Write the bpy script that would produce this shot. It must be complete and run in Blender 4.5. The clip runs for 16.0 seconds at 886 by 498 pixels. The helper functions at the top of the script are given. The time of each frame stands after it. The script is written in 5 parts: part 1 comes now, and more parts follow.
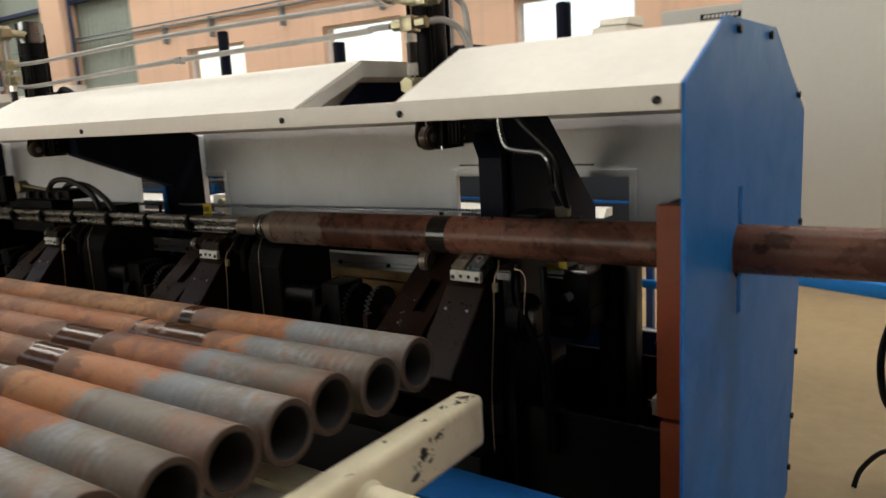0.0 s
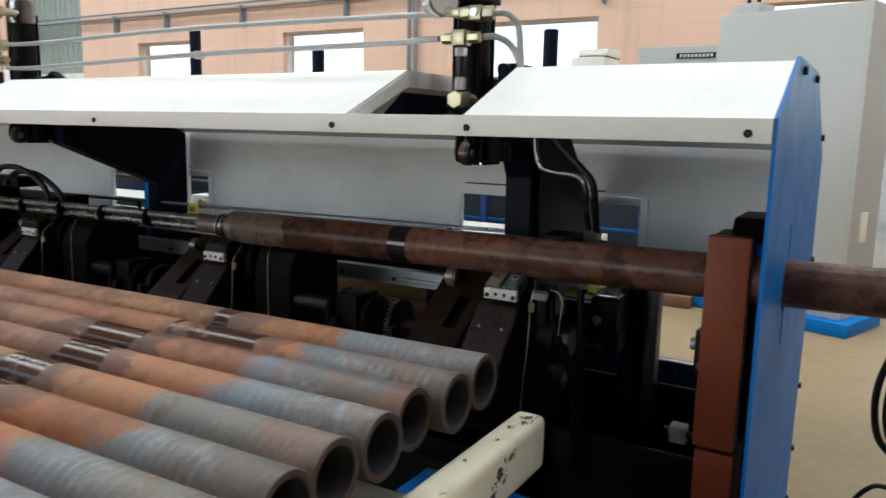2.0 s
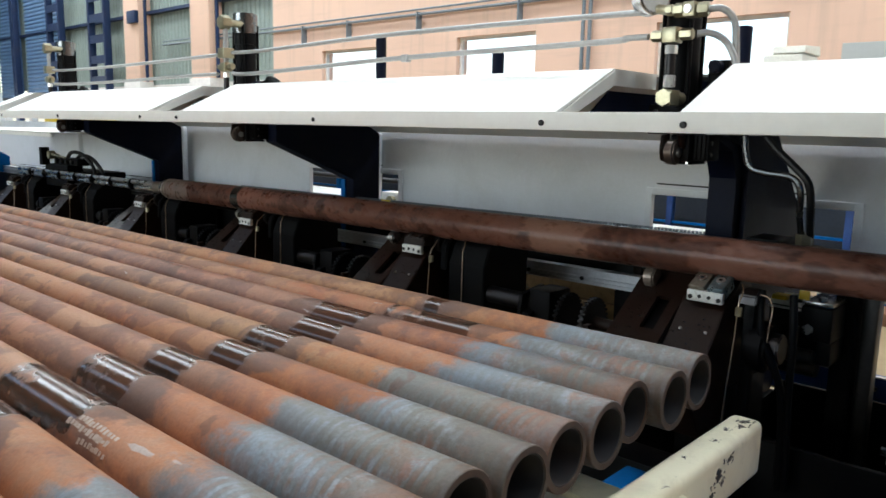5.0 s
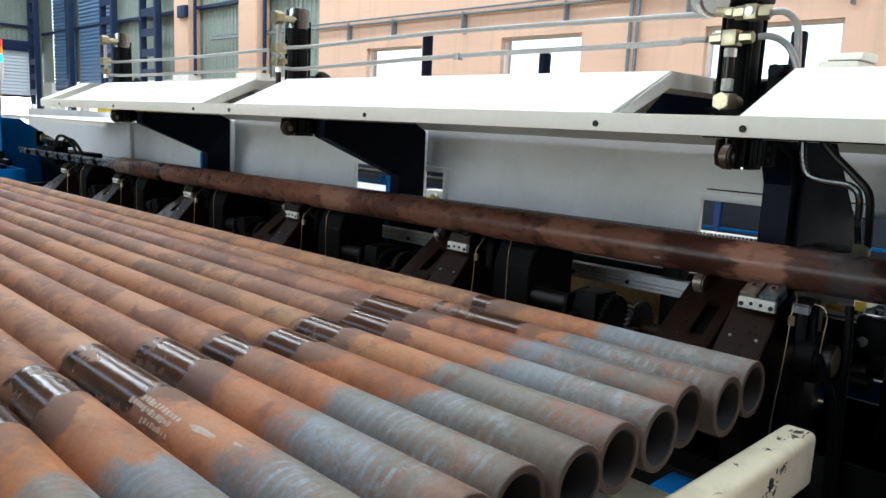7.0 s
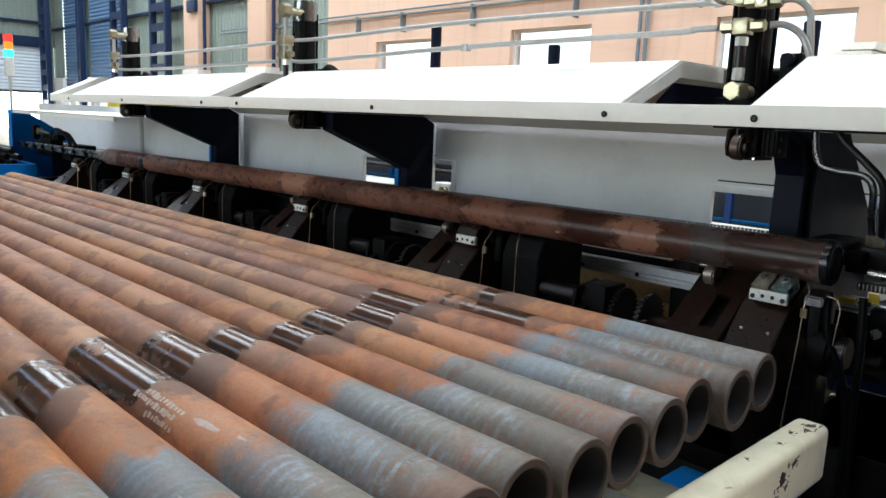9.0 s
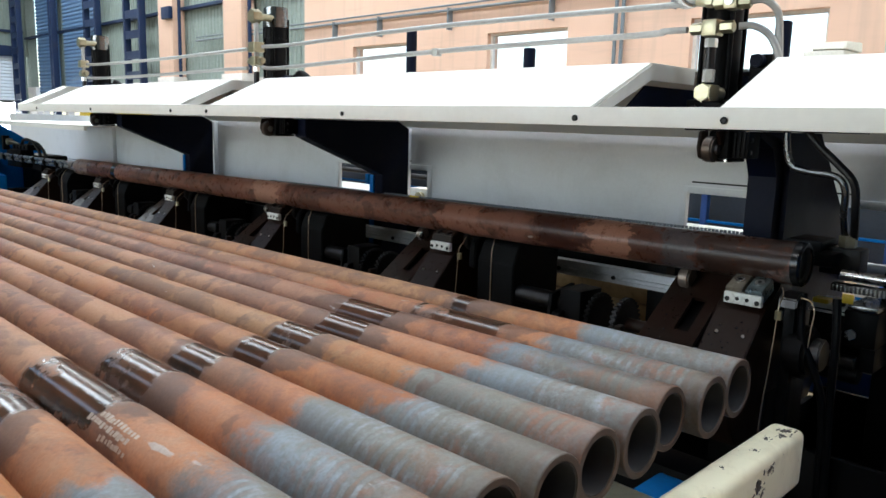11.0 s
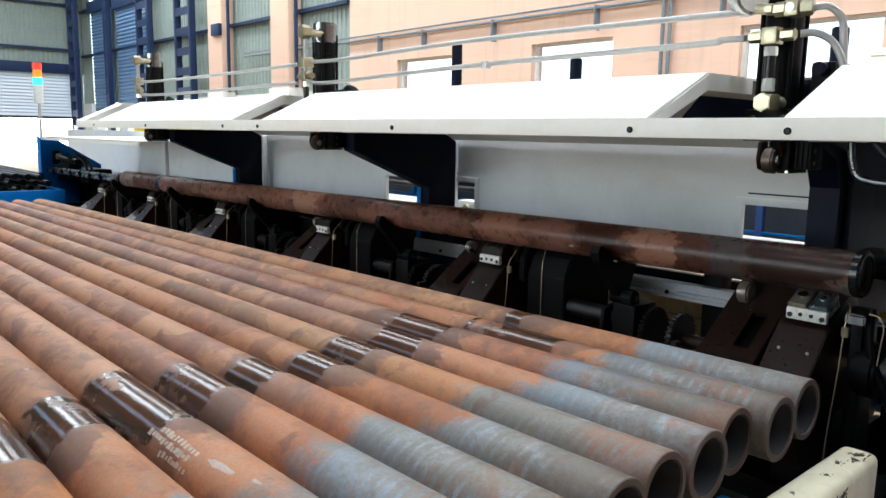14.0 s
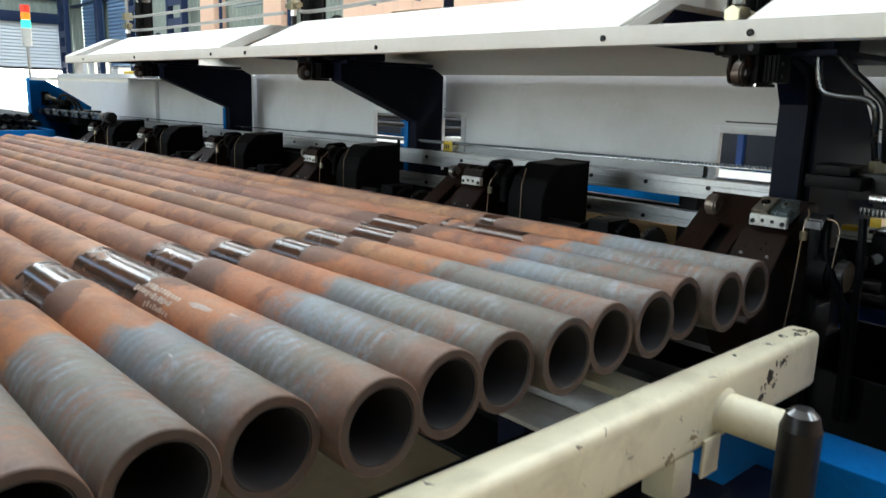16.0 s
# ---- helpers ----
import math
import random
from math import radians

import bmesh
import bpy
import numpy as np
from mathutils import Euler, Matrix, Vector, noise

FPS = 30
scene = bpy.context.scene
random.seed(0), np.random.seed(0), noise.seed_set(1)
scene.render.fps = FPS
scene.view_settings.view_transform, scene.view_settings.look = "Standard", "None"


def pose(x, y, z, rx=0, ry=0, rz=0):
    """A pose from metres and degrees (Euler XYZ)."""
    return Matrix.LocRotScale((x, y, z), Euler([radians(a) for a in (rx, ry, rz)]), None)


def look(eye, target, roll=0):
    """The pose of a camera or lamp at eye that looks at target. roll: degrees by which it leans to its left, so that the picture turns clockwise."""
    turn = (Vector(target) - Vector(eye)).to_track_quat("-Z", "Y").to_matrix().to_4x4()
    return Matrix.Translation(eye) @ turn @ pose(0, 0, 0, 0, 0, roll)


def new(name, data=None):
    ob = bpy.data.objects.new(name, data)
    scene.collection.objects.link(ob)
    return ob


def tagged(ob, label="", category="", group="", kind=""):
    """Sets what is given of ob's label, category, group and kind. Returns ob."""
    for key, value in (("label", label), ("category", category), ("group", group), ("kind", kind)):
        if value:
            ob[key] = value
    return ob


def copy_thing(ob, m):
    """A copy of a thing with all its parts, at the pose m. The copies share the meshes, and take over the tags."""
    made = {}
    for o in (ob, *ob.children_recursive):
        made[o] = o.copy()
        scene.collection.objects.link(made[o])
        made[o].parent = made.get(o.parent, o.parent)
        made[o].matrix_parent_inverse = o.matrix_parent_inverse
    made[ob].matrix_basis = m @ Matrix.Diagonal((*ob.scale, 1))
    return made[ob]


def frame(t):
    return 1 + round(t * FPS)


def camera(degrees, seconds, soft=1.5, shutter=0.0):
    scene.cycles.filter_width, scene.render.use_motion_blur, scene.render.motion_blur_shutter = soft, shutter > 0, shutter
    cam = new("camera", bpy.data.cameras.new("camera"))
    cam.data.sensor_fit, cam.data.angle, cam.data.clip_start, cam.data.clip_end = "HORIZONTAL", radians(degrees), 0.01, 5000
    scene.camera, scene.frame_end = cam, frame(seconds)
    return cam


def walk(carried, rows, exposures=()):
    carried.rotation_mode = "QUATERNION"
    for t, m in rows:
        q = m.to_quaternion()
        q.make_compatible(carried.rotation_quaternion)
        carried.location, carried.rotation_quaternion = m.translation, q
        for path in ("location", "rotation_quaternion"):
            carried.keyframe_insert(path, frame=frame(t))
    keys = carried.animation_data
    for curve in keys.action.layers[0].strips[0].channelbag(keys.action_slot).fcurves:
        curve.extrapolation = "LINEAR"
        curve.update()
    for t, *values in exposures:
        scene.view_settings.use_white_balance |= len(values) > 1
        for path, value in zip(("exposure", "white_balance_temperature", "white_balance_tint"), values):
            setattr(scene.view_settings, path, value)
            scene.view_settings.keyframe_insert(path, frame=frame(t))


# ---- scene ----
cam = camera(61.5, 16.0, shutter=0.6)
PATH = [
    (0, (0.226, 0.08, 1.427), (-0.92, 1.678, 1.062), -3.2),
    (0.5, (-0.002, -0.076, 1.437), (-0.997, 1.632, 1.132), -0.7),
    (1, (-0.047, -0.055, 1.431), (-1.032, 1.659, 1.13), 1.1),
    (1.5, (-0.03, -0.048, 1.425), (-0.998, 1.673, 1.108), 1.4),
    (2, (-0.041, -0.067, 1.424), (-1.043, 1.634, 1.101), 1.2),
    (2.5, (-0.063, -0.12, 1.423), (-1.154, 1.52, 1.077), 1.5),
    (3, (-0.087, -0.118, 1.426), (-1.257, 1.47, 1.096), 1.3),
    (3.5, (-0.085, -0.135, 1.423), (-1.302, 1.42, 1.11), 0.6),
    (4, (-0.093, -0.153, 1.426), (-1.335, 1.382, 1.108), 0.9),
    (4.5, (-0.103, -0.169, 1.414), (-1.402, 1.317, 1.094), 0.9),
    (7, (-0.133, -0.214, 1.399), (-1.543, 1.166, 1.072), 2.7),
    (7.5, (-0.127, -0.218, 1.401), (-1.545, 1.155, 1.077), 2.9),
    (8, (-0.128, -0.219, 1.399), (-1.558, 1.139, 1.066), 2.7),
    (8.5, (-0.135, -0.208, 1.394), (-1.565, 1.148, 1.052), 2.5),
    (11, (-0.144, -0.153, 1.401), (-1.538, 1.242, 1.067), 1.6),
    (11.5, (-0.162, -0.114, 1.409), (-1.56, 1.28, 1.091), 0.9),
    (12, (-0.172, -0.106, 1.408), (-1.578, 1.282, 1.099), 1.1),
    (12.5, (-0.168, -0.11, 1.408), (-1.565, 1.288, 1.098), 1.1),
    (13, (-0.175, -0.114, 1.409), (-1.586, 1.27, 1.109), 1.1),
    (13.5, (-0.18, -0.136, 1.408), (-1.637, 1.2, 1.101), 1.2),
    (14, (-0.174, -0.158, 1.406), (-1.651, 1.155, 1.099), 1.0),
    (14.5, (-0.159, -0.181, 1.403), (-1.631, 1.139, 1.103), 1.3),
    (15, (-0.138, -0.191, 1.396), (-1.581, 1.156, 1.076), 1.3),
    (15.5, (-0.106, -0.196, 1.325), (-1.556, 1.125, 0.936), 2.4),
    (16, (-0.061, -0.192, 1.266), (-1.512, 1.123, 0.855), 1.7),
]
EXPOSURES = [(0.0, 0.97, 8000, 12), (0.7, 1.07, 7050, 11), (1.5, 1.16, 6600, 9), (3.5, 1.38, 6450, 7), (7.0, 1.5, 6350, 6), (12.5, 1.65, 6350, 6), (14.5, 1.72, 6350, 7), (15.0, 1.68, 6350, 6), (15.5, 1.6, 6400, 5), (16.0, 1.65, 6450, 4)]
walk(cam, [(t, look(eye, target, roll)) for t, eye, target, roll in PATH], EXPOSURES)

# ---- world, sun, large lights ----
world = bpy.data.worlds.new("world")
scene.world = world
world.use_nodes = True
wn = world.node_tree
sky = wn.nodes.new("ShaderNodeTexSky")
sky.sky_type = "NISHITA"
sky.sun_disc = False
sky.sun_elevation, sky.sun_rotation = radians(50), radians(200)
wn.links.new(sky.outputs["Color"], wn.nodes["Background"].inputs["Color"])
wn.nodes["Background"].inputs["Strength"].default_value = 0.15

sun = new("sun", bpy.data.lights.new("sun", "SUN"))
sun.data.energy, sun.data.angle, sun.data.color = 1.0, radians(12), (1.0, 0.95, 0.88)
sun.matrix_world = look((0, 0, 20), (1, 5, 0))


def area_lamp(name, eye, target, w, h, watts, color):
    ob = new(name, bpy.data.lights.new(name, "AREA"))
    ob.data.shape, ob.data.size, ob.data.size_y = "RECTANGLE", w, h
    ob.data.energy, ob.data.color = watts, color
    ob.matrix_world = look(eye, target)
    return ob


DAY = (0.90, 0.96, 1.0)
# daylight from inferred, unseen roof lights and an assumed door behind the camera
area_lamp("skylight_fill_lamp", (-9, 3.2, 8.85), (-9, 3.2, 0), 22, 1.8, 340, DAY)
area_lamp("skylight_fill_lamp", (-9, -4.2, 8.85), (-9, -4.2, 0), 22, 1.8, 55, DAY)
area_lamp("skylight_fill_lamp", (-29, 3.2, 8.85), (-29, 3.2, 0), 24, 1.8, 480, DAY)
# fill under the closed roof, added to brighten the back wall
area_lamp("skylight_fill_lamp", (-13, 9.4, 8.85), (-13, 9.8, 0), 52, 1.6, 1000, DAY)
# added fill for the beam, end plate and cabinet side
area_lamp("skylight_fill_lamp", (7, 3.2, 8.85), (7, 3.2, 0), 9, 1.8, 85, DAY)
area_lamp("front_fill_lamp", (-7, -9.85, 2.6), (-7, 0, 2.0), 9, 4.6, 140, DAY)


# ---- materials ----
def socket_mix(nt, kind, fac, a, b):
    n = nt.nodes.new("ShaderNodeMix")
    n.data_type = "RGBA"
    n.blend_type = kind
    for i, v in ((0, fac), (6, a), (7, b)):
        if hasattr(v, "links"):
            nt.links.new(v, n.inputs[i])
        elif i == 0:
            n.inputs[0].default_value = v
        else:
            n.inputs[i].default_value = (*v, 1)
    return n.outputs[2]


def ramp(nt, v, a, b, ca=(0, 0, 0), cb=(1, 1, 1)):
    n = nt.nodes.new("ShaderNodeValToRGB")
    n.color_ramp.elements[0].position, n.color_ramp.elements[1].position = a, b
    n.color_ramp.elements[0].color, n.color_ramp.elements[1].color = (*ca, 1), (*cb, 1)
    nt.links.new(v, n.inputs[0])
    return n.outputs[0]


def noise_tex(nt, vec, scale, detail=4, rough=0.6, distortion=0.0):
    n = nt.nodes.new("ShaderNodeTexNoise")
    n.inputs["Scale"].default_value, n.inputs["Detail"].default_value = scale, detail
    n.inputs["Roughness"].default_value, n.inputs["Distortion"].default_value = rough, distortion
    nt.links.new(vec, n.inputs["Vector"])
    return n.outputs["Fac"]


def coords(nt, which="Object", scale=(1, 1, 1), rot=(0, 0, 0)):
    tc = nt.nodes.new("ShaderNodeTexCoord")
    mp = nt.nodes.new("ShaderNodeMapping")
    mp.inputs["Scale"].default_value = scale
    mp.inputs["Rotation"].default_value = rot
    nt.links.new(tc.outputs[which], mp.inputs["Vector"])
    return mp.outputs[0]


def maths(nt, op, a, b=0.0, c=0.0):
    n = nt.nodes.new("ShaderNodeMath")
    n.operation = op
    for i, v in enumerate((a, b, c)):
        if hasattr(v, "links"):
            nt.links.new(v, n.inputs[i])
        else:
            n.inputs[i].default_value = v
    return n.outputs[0]


def shader(name):
    m = bpy.data.materials.new(name)
    m.use_nodes = True
    return m, m.node_tree, m.node_tree.nodes["Principled BSDF"]


def bump(nt, bsdf, height, strength, distance=0.002):
    n = nt.nodes.new("ShaderNodeBump")
    n.inputs["Strength"].default_value, n.inputs["Distance"].default_value = strength, distance
    nt.links.new(height, n.inputs["Height"])
    nt.links.new(n.outputs[0], bsdf.inputs["Normal"])


def surface(name, base, rough=0.5, metal=0.0, dirt=(0.05, 0.04, 0.03), amount=0.35, scale=6.0, grain=60.0, rough_var=0.15, relief=0.15, coat=0.0, spec=0.5, speck=0.7):
    """A painted, bare or dirty surface: broad stains, fine grain and uneven gloss."""
    m, nt, b = shader(name)
    v = coords(nt)
    big = noise_tex(nt, v, scale, 5, 0.65, 0.4)
    fine = noise_tex(nt, v, grain, 3)
    stain = maths(nt, "MULTIPLY", ramp(nt, big, 0.48, 0.78), amount)
    col = socket_mix(nt, "MIX", stain, base, dirt)
    var = ramp(nt, fine, 0.3, 0.7, (0.86, 0.86, 0.86), (1.08, 1.08, 1.08))
    col = socket_mix(nt, "MULTIPLY", speck, col, var)
    nt.links.new(col, b.inputs["Base Color"])
    r = maths(nt, "MULTIPLY_ADD", big, rough_var * 2, rough - rough_var)
    nt.links.new(r, b.inputs["Roughness"])
    b.inputs["Metallic"].default_value = metal
    b.inputs["Coat Weight"].default_value = coat
    b.inputs["Specular IOR Level"].default_value = spec
    bump(nt, b, fine, relief)
    return m


def pipe_material(name, fresh):
    """Mill-rusted steel tube: orange rust, blue-grey ringed scale near the end, an oily dark band, blotches. Object colour: length of the scale, middle and half width of the band."""
    m, nt, b = shader(name)
    tc = nt.nodes.new("ShaderNodeTexCoord")
    info = nt.nodes.new("ShaderNodeObjectInfo")
    sep = nt.nodes.new("ShaderNodeSeparateXYZ")
    nt.links.new(tc.outputs["Object"], sep.inputs[0])
    csep = nt.nodes.new("ShaderNodeSeparateColor")
    nt.links.new(info.outputs["Color"], csep.inputs[0])
    off = nt.nodes.new("ShaderNodeCombineXYZ")
    nt.links.new(maths(nt, "MULTIPLY", info.outputs["Random"], 37.0), off.inputs[0])
    add = nt.nodes.new("ShaderNodeVectorMath")
    nt.links.new(tc.outputs["Object"], add.inputs[0])
    nt.links.new(off.outputs[0], add.inputs[1])
    vec = add.outputs[0]

    def stretched(sx):
        mp = nt.nodes.new("ShaderNodeMapping")
        mp.inputs["Scale"].default_value = (sx, 1, 1)
        nt.links.new(vec, mp.inputs["Vector"])
        return mp.outputs[0]

    def patch(v, a, c, share):
        return maths(nt, "MULTIPLY", ramp(nt, v, a, c), share)

    along = maths(nt, "MULTIPLY", sep.outputs[0], -1.0)
    broad = noise_tex(nt, stretched(0.4), 3.0, 3, 0.5)
    cloud = noise_tex(nt, stretched(0.55), 8, 4, 0.6, 0.2)
    blotch = noise_tex(nt, stretched(0.7), 12, 4, 0.55, 0.25)
    streak = noise_tex(nt, stretched(0.12), 22, 4, 0.6)
    mid = noise_tex(nt, vec, 30, 5, 0.7, 0.2)
    fine = noise_tex(nt, vec, 170, 4, 0.7)
    # crescents of scale that wind round the tube
    wave = nt.nodes.new("ShaderNodeTexWave")
    wave.wave_type, wave.bands_direction = "BANDS", "X"
    wave.inputs["Scale"].default_value, wave.inputs["Distortion"].default_value = 14.0, 2.2
    wave.inputs["Detail"].default_value, wave.inputs["Detail Scale"].default_value = 3.0, 1.6
    wave.inputs["Detail Roughness"].default_value = 0.62
    mp = nt.nodes.new("ShaderNodeMapping")
    mp.inputs["Rotation"].default_value = (0, radians(6), radians(9))
    nt.links.new(vec, mp.inputs["Vector"])
    nt.links.new(mp.outputs[0], wave.inputs["Vector"])
    if fresh:
        rust_a, rust_b, rust_c, rust_d = (0.132, 0.039, 0.022), (0.052, 0.016, 0.010), (0.205, 0.074, 0.045), (0.026, 0.009, 0.006)
        scale_a, scale_b, scale_c = (0.07, 0.055, 0.05), (0.20, 0.19, 0.185), (0.12, 0.055, 0.04)
    else:
        rust_a, rust_b, rust_c, rust_d = (0.345, 0.128, 0.051), (0.190, 0.087, 0.048), (0.370, 0.188, 0.089), (0.145, 0.074, 0.049)
        scale_a, scale_b, scale_c = (0.150, 0.130, 0.106), (0.290, 0.318, 0.335), (0.235, 0.118, 0.074)
    rust = socket_mix(nt, "MIX", ramp(nt, broad, 0.36, 0.62), rust_a, rust_c)
    rust = socket_mix(nt, "MIX", patch(cloud, 0.48, 0.56, 0.8), rust, rust_b)
    rust = socket_mix(nt, "MIX", patch(mid, 0.48, 0.66, 0.6), rust, rust_c)
    rust = socket_mix(nt, "MIX", patch(streak, 0.60, 0.70, 0.35), rust, rust_b)
    # small rounded dark smudges
    rust = socket_mix(nt, "MIX", patch(blotch, 0.60, 0.63, 0.65), rust, rust_d)
    # wider patches with a firm outline, as if sprayed and dried
    dried = noise_tex(nt, stretched(0.6), 6.5, 5, 0.6, 0.5)
    rust = socket_mix(nt, "MIX", patch(dried, 0.54, 0.565, 0.62), rust, rust_b)
    rust = socket_mix(nt, "MIX", patch(maths(nt, "SUBTRACT", 1.0, dried), 0.56, 0.59, 0.45), rust, rust_c)
    tint = nt.nodes.new("ShaderNodeHueSaturation")
    nt.links.new(maths(nt, "MULTIPLY_ADD", info.outputs["Random"], 0.26, 0.89), tint.inputs["Value"])
    nt.links.new(maths(nt, "MULTIPLY_ADD", maths(nt, "FRACT", maths(nt, "MULTIPLY", info.outputs["Random"], 7.3)), 0.24, 0.89), tint.inputs["Saturation"])
    nt.links.new(maths(nt, "MULTIPLY_ADD", maths(nt, "FRACT", maths(nt, "MULTIPLY", info.outputs["Random"], 13.7)), 0.018, 0.490), tint.inputs["Hue"])
    nt.links.new(rust, tint.inputs["Color"])
    rust = tint.outputs[0]
    if not fresh:
        # brighter young rust just past the scale
        past = maths(nt, "SUBTRACT", maths(nt, "ADD", along, maths(nt, "MULTIPLY_ADD", cloud, 0.5, -0.25)), csep.outputs[0])
        young = maths(nt, "MULTIPLY", ramp(nt, maths(nt, "SUBTRACT", 0.34, past), 0.0, 0.12), maths(nt, "MULTIPLY_ADD", ramp(nt, mid, 0.35, 0.65), 0.5, 0.05))
        rust = socket_mix(nt, "MIX", young, rust, (0.43, 0.140, 0.046))
    # scale: pale blue patches and rings over brown-grey, with rust showing through
    ringed = maths(nt, "MULTIPLY", ramp(nt, wave.outputs["Fac"], 0.35, 0.85), ramp(nt, broad, 0.38, 0.54))
    pale = maths(nt, "MAXIMUM", maths(nt, "MULTIPLY", maths(nt, "MULTIPLY", ringed, ramp(nt, blotch, 0.34, 0.48)), 0.85), patch(blotch, 0.46, 0.56, 0.7))
    pale = maths(nt, "MULTIPLY", pale, maths(nt, "MULTIPLY_ADD", ramp(nt, mid, 0.38, 0.58), 0.8, 0.2))
    gap = maths(nt, "MULTIPLY", maths(nt, "SUBTRACT", 1.0, ramp(nt, wave.outputs["Fac"], 0.15, 0.45)), ramp(nt, cloud, 0.44, 0.58))
    mill = socket_mix(nt, "MIX", pale, socket_mix(nt, "MIX", maths(nt, "MULTIPLY", gap, 0.7), scale_a, scale_c), scale_b)
    mill = socket_mix(nt, "MIX", patch(noise_tex(nt, vec, 15, 6, 0.72, 0.3), 0.51, 0.62, 0.8), mill, scale_c)
    mill = socket_mix(nt, "MIX", patch(noise_tex(nt, stretched(0.8), 7, 5, 0.6, 0.3), 0.52, 0.58, 0.6), mill, (0.135, 0.115, 0.096))
    jag = maths(nt, "ADD", maths(nt, "MULTIPLY_ADD", cloud, 0.34, -0.17), maths(nt, "MULTIPLY_ADD", mid, 0.12, -0.06))
    edge = maths(nt, "SUBTRACT", csep.outputs[0], maths(nt, "ADD", along, jag))
    is_mill = ramp(nt, maths(nt, "MULTIPLY_ADD", edge, 12.0, 0.5), 0.2, 0.8)
    if not fresh:
        # blue-grey skin beside the rust, more on some tubes; dull olive and young rust towards the cut end of others
        pick = maths(nt, "FRACT", maths(nt, "MULTIPLY", info.outputs["Random"], 5.1))
        skin = maths(nt, "MULTIPLY", maths(nt, "SUBTRACT", 1.0, ramp(nt, maths(nt, "ADD", edge, maths(nt, "MULTIPLY_ADD", blotch, 0.5, -0.25)), 0.10, 0.19)), maths(nt, "MULTIPLY_ADD", pick, 0.75, 0.12))
        mill = socket_mix(nt, "MIX", maths(nt, "MULTIPLY", skin, maths(nt, "MULTIPLY_ADD", ramp(nt, mid, 0.3, 0.6), 0.4, 0.6)), mill, (0.185, 0.222, 0.255))
        mill = socket_mix(nt, "MIX", maths(nt, "MULTIPLY", patch(noise_tex(nt, stretched(0.8), 9, 4, 0.6, 0.4), 0.50, 0.55, 0.7), maths(nt, "SUBTRACT", 1.0, pick)), mill, (0.165, 0.150, 0.115))
        end_rust = maths(nt, "MULTIPLY", maths(nt, "SUBTRACT", 1.0, ramp(nt, maths(nt, "ADD", along, maths(nt, "MULTIPLY_ADD", dried, 0.5, -0.25)), 0.03, 0.10)), ramp(nt, maths(nt, "FRACT", maths(nt, "MULTIPLY", info.outputs["Random"], 11.9)), 0.5, 0.7))
        mill = socket_mix(nt, "MIX", maths(nt, "MULTIPLY", end_rust, 0.6), mill, (0.26, 0.115, 0.06))
    col = socket_mix(nt, "MIX", is_mill, rust, mill)
    if not fresh:
        # brown handling grime at the cut end
        lip = maths(nt, "MULTIPLY", maths(nt, "SUBTRACT", 1.0, ramp(nt, maths(nt, "ADD", along, maths(nt, "MULTIPLY_ADD", cloud, 0.12, -0.06)), 0.0, 0.06)), maths(nt, "MULTIPLY_ADD", ramp(nt, mid, 0.35, 0.6), 0.4, 0.3))
        col = socket_mix(nt, "MIX", lip, col, (0.085, 0.056, 0.042))
    # oily band with a dull maroon fringe
    near = maths(nt, "ABSOLUTE", maths(nt, "SUBTRACT", maths(nt, "ADD", along, maths(nt, "MULTIPLY", jag, 0.34)), csep.outputs[1]))
    inside = maths(nt, "SUBTRACT", csep.outputs[2], near)
    if not fresh:
        # dull smudges on both sides of the band
        smudge = maths(nt, "MULTIPLY", ramp(nt, maths(nt, "ADD", inside, 0.24), 0.0, 0.16), patch(noise_tex(nt, vec, 10, 4, 0.55, 0.3), 0.54, 0.60, 0.55))
        col = socket_mix(nt, "MIX", smudge, col, (0.165, 0.090, 0.062))
        wide = maths(nt, "ABSOLUTE", maths(nt, "SUBTRACT", maths(nt, "ADD", along, 0.03), csep.outputs[1]))
        fringe = ramp(nt, maths(nt, "ADD", maths(nt, "SUBTRACT", csep.outputs[2], wide), maths(nt, "MULTIPLY_ADD", cloud, 0.42, -0.155)), 0.0, 0.015)
        col = socket_mix(nt, "MIX", maths(nt, "MULTIPLY", fringe, maths(nt, "MULTIPLY_ADD", ramp(nt, blotch, 0.40, 0.52), 0.45, 0.3)), col, (0.138, 0.073, 0.050))
    band = ramp(nt, inside, -0.004, 0.018)
    wet = maths(nt, "MULTIPLY", band, ramp(nt, maths(nt, "MULTIPLY_ADD", mid, 0.35, maths(nt, "MULTIPLY", cloud, 0.65)), 0.38, 0.455))
    oil = socket_mix(nt, "MIX", ramp(nt, maths(nt, "MULTIPLY_ADD", streak, 0.5, maths(nt, "MULTIPLY", cloud, 0.5)), 0.44, 0.58), (0.022, 0.013, 0.0095), (0.080, 0.031, 0.016))
    col = socket_mix(nt, "MIX", maths(nt, "MULTIPLY", wet, 0.92), col, oil)
    # blots of oil
    blot = ramp(nt, noise_tex(nt, vec, 5.2, 4, 0.55, 0.3), 0.66, 0.675)
    col = socket_mix(nt, "MIX", maths(nt, "MULTIPLY", blot, 0.6), col, (0.140, 0.074, 0.048))
    # bare streaks along the tube, with their glint painted in as pale specks
    bare_glint = patch(noise_tex(nt, stretched(0.3), 26, 3, 0.5), 0.735, 0.755, 0.65)
    col = socket_mix(nt, "MIX", bare_glint, col, (0.46, 0.43, 0.40))
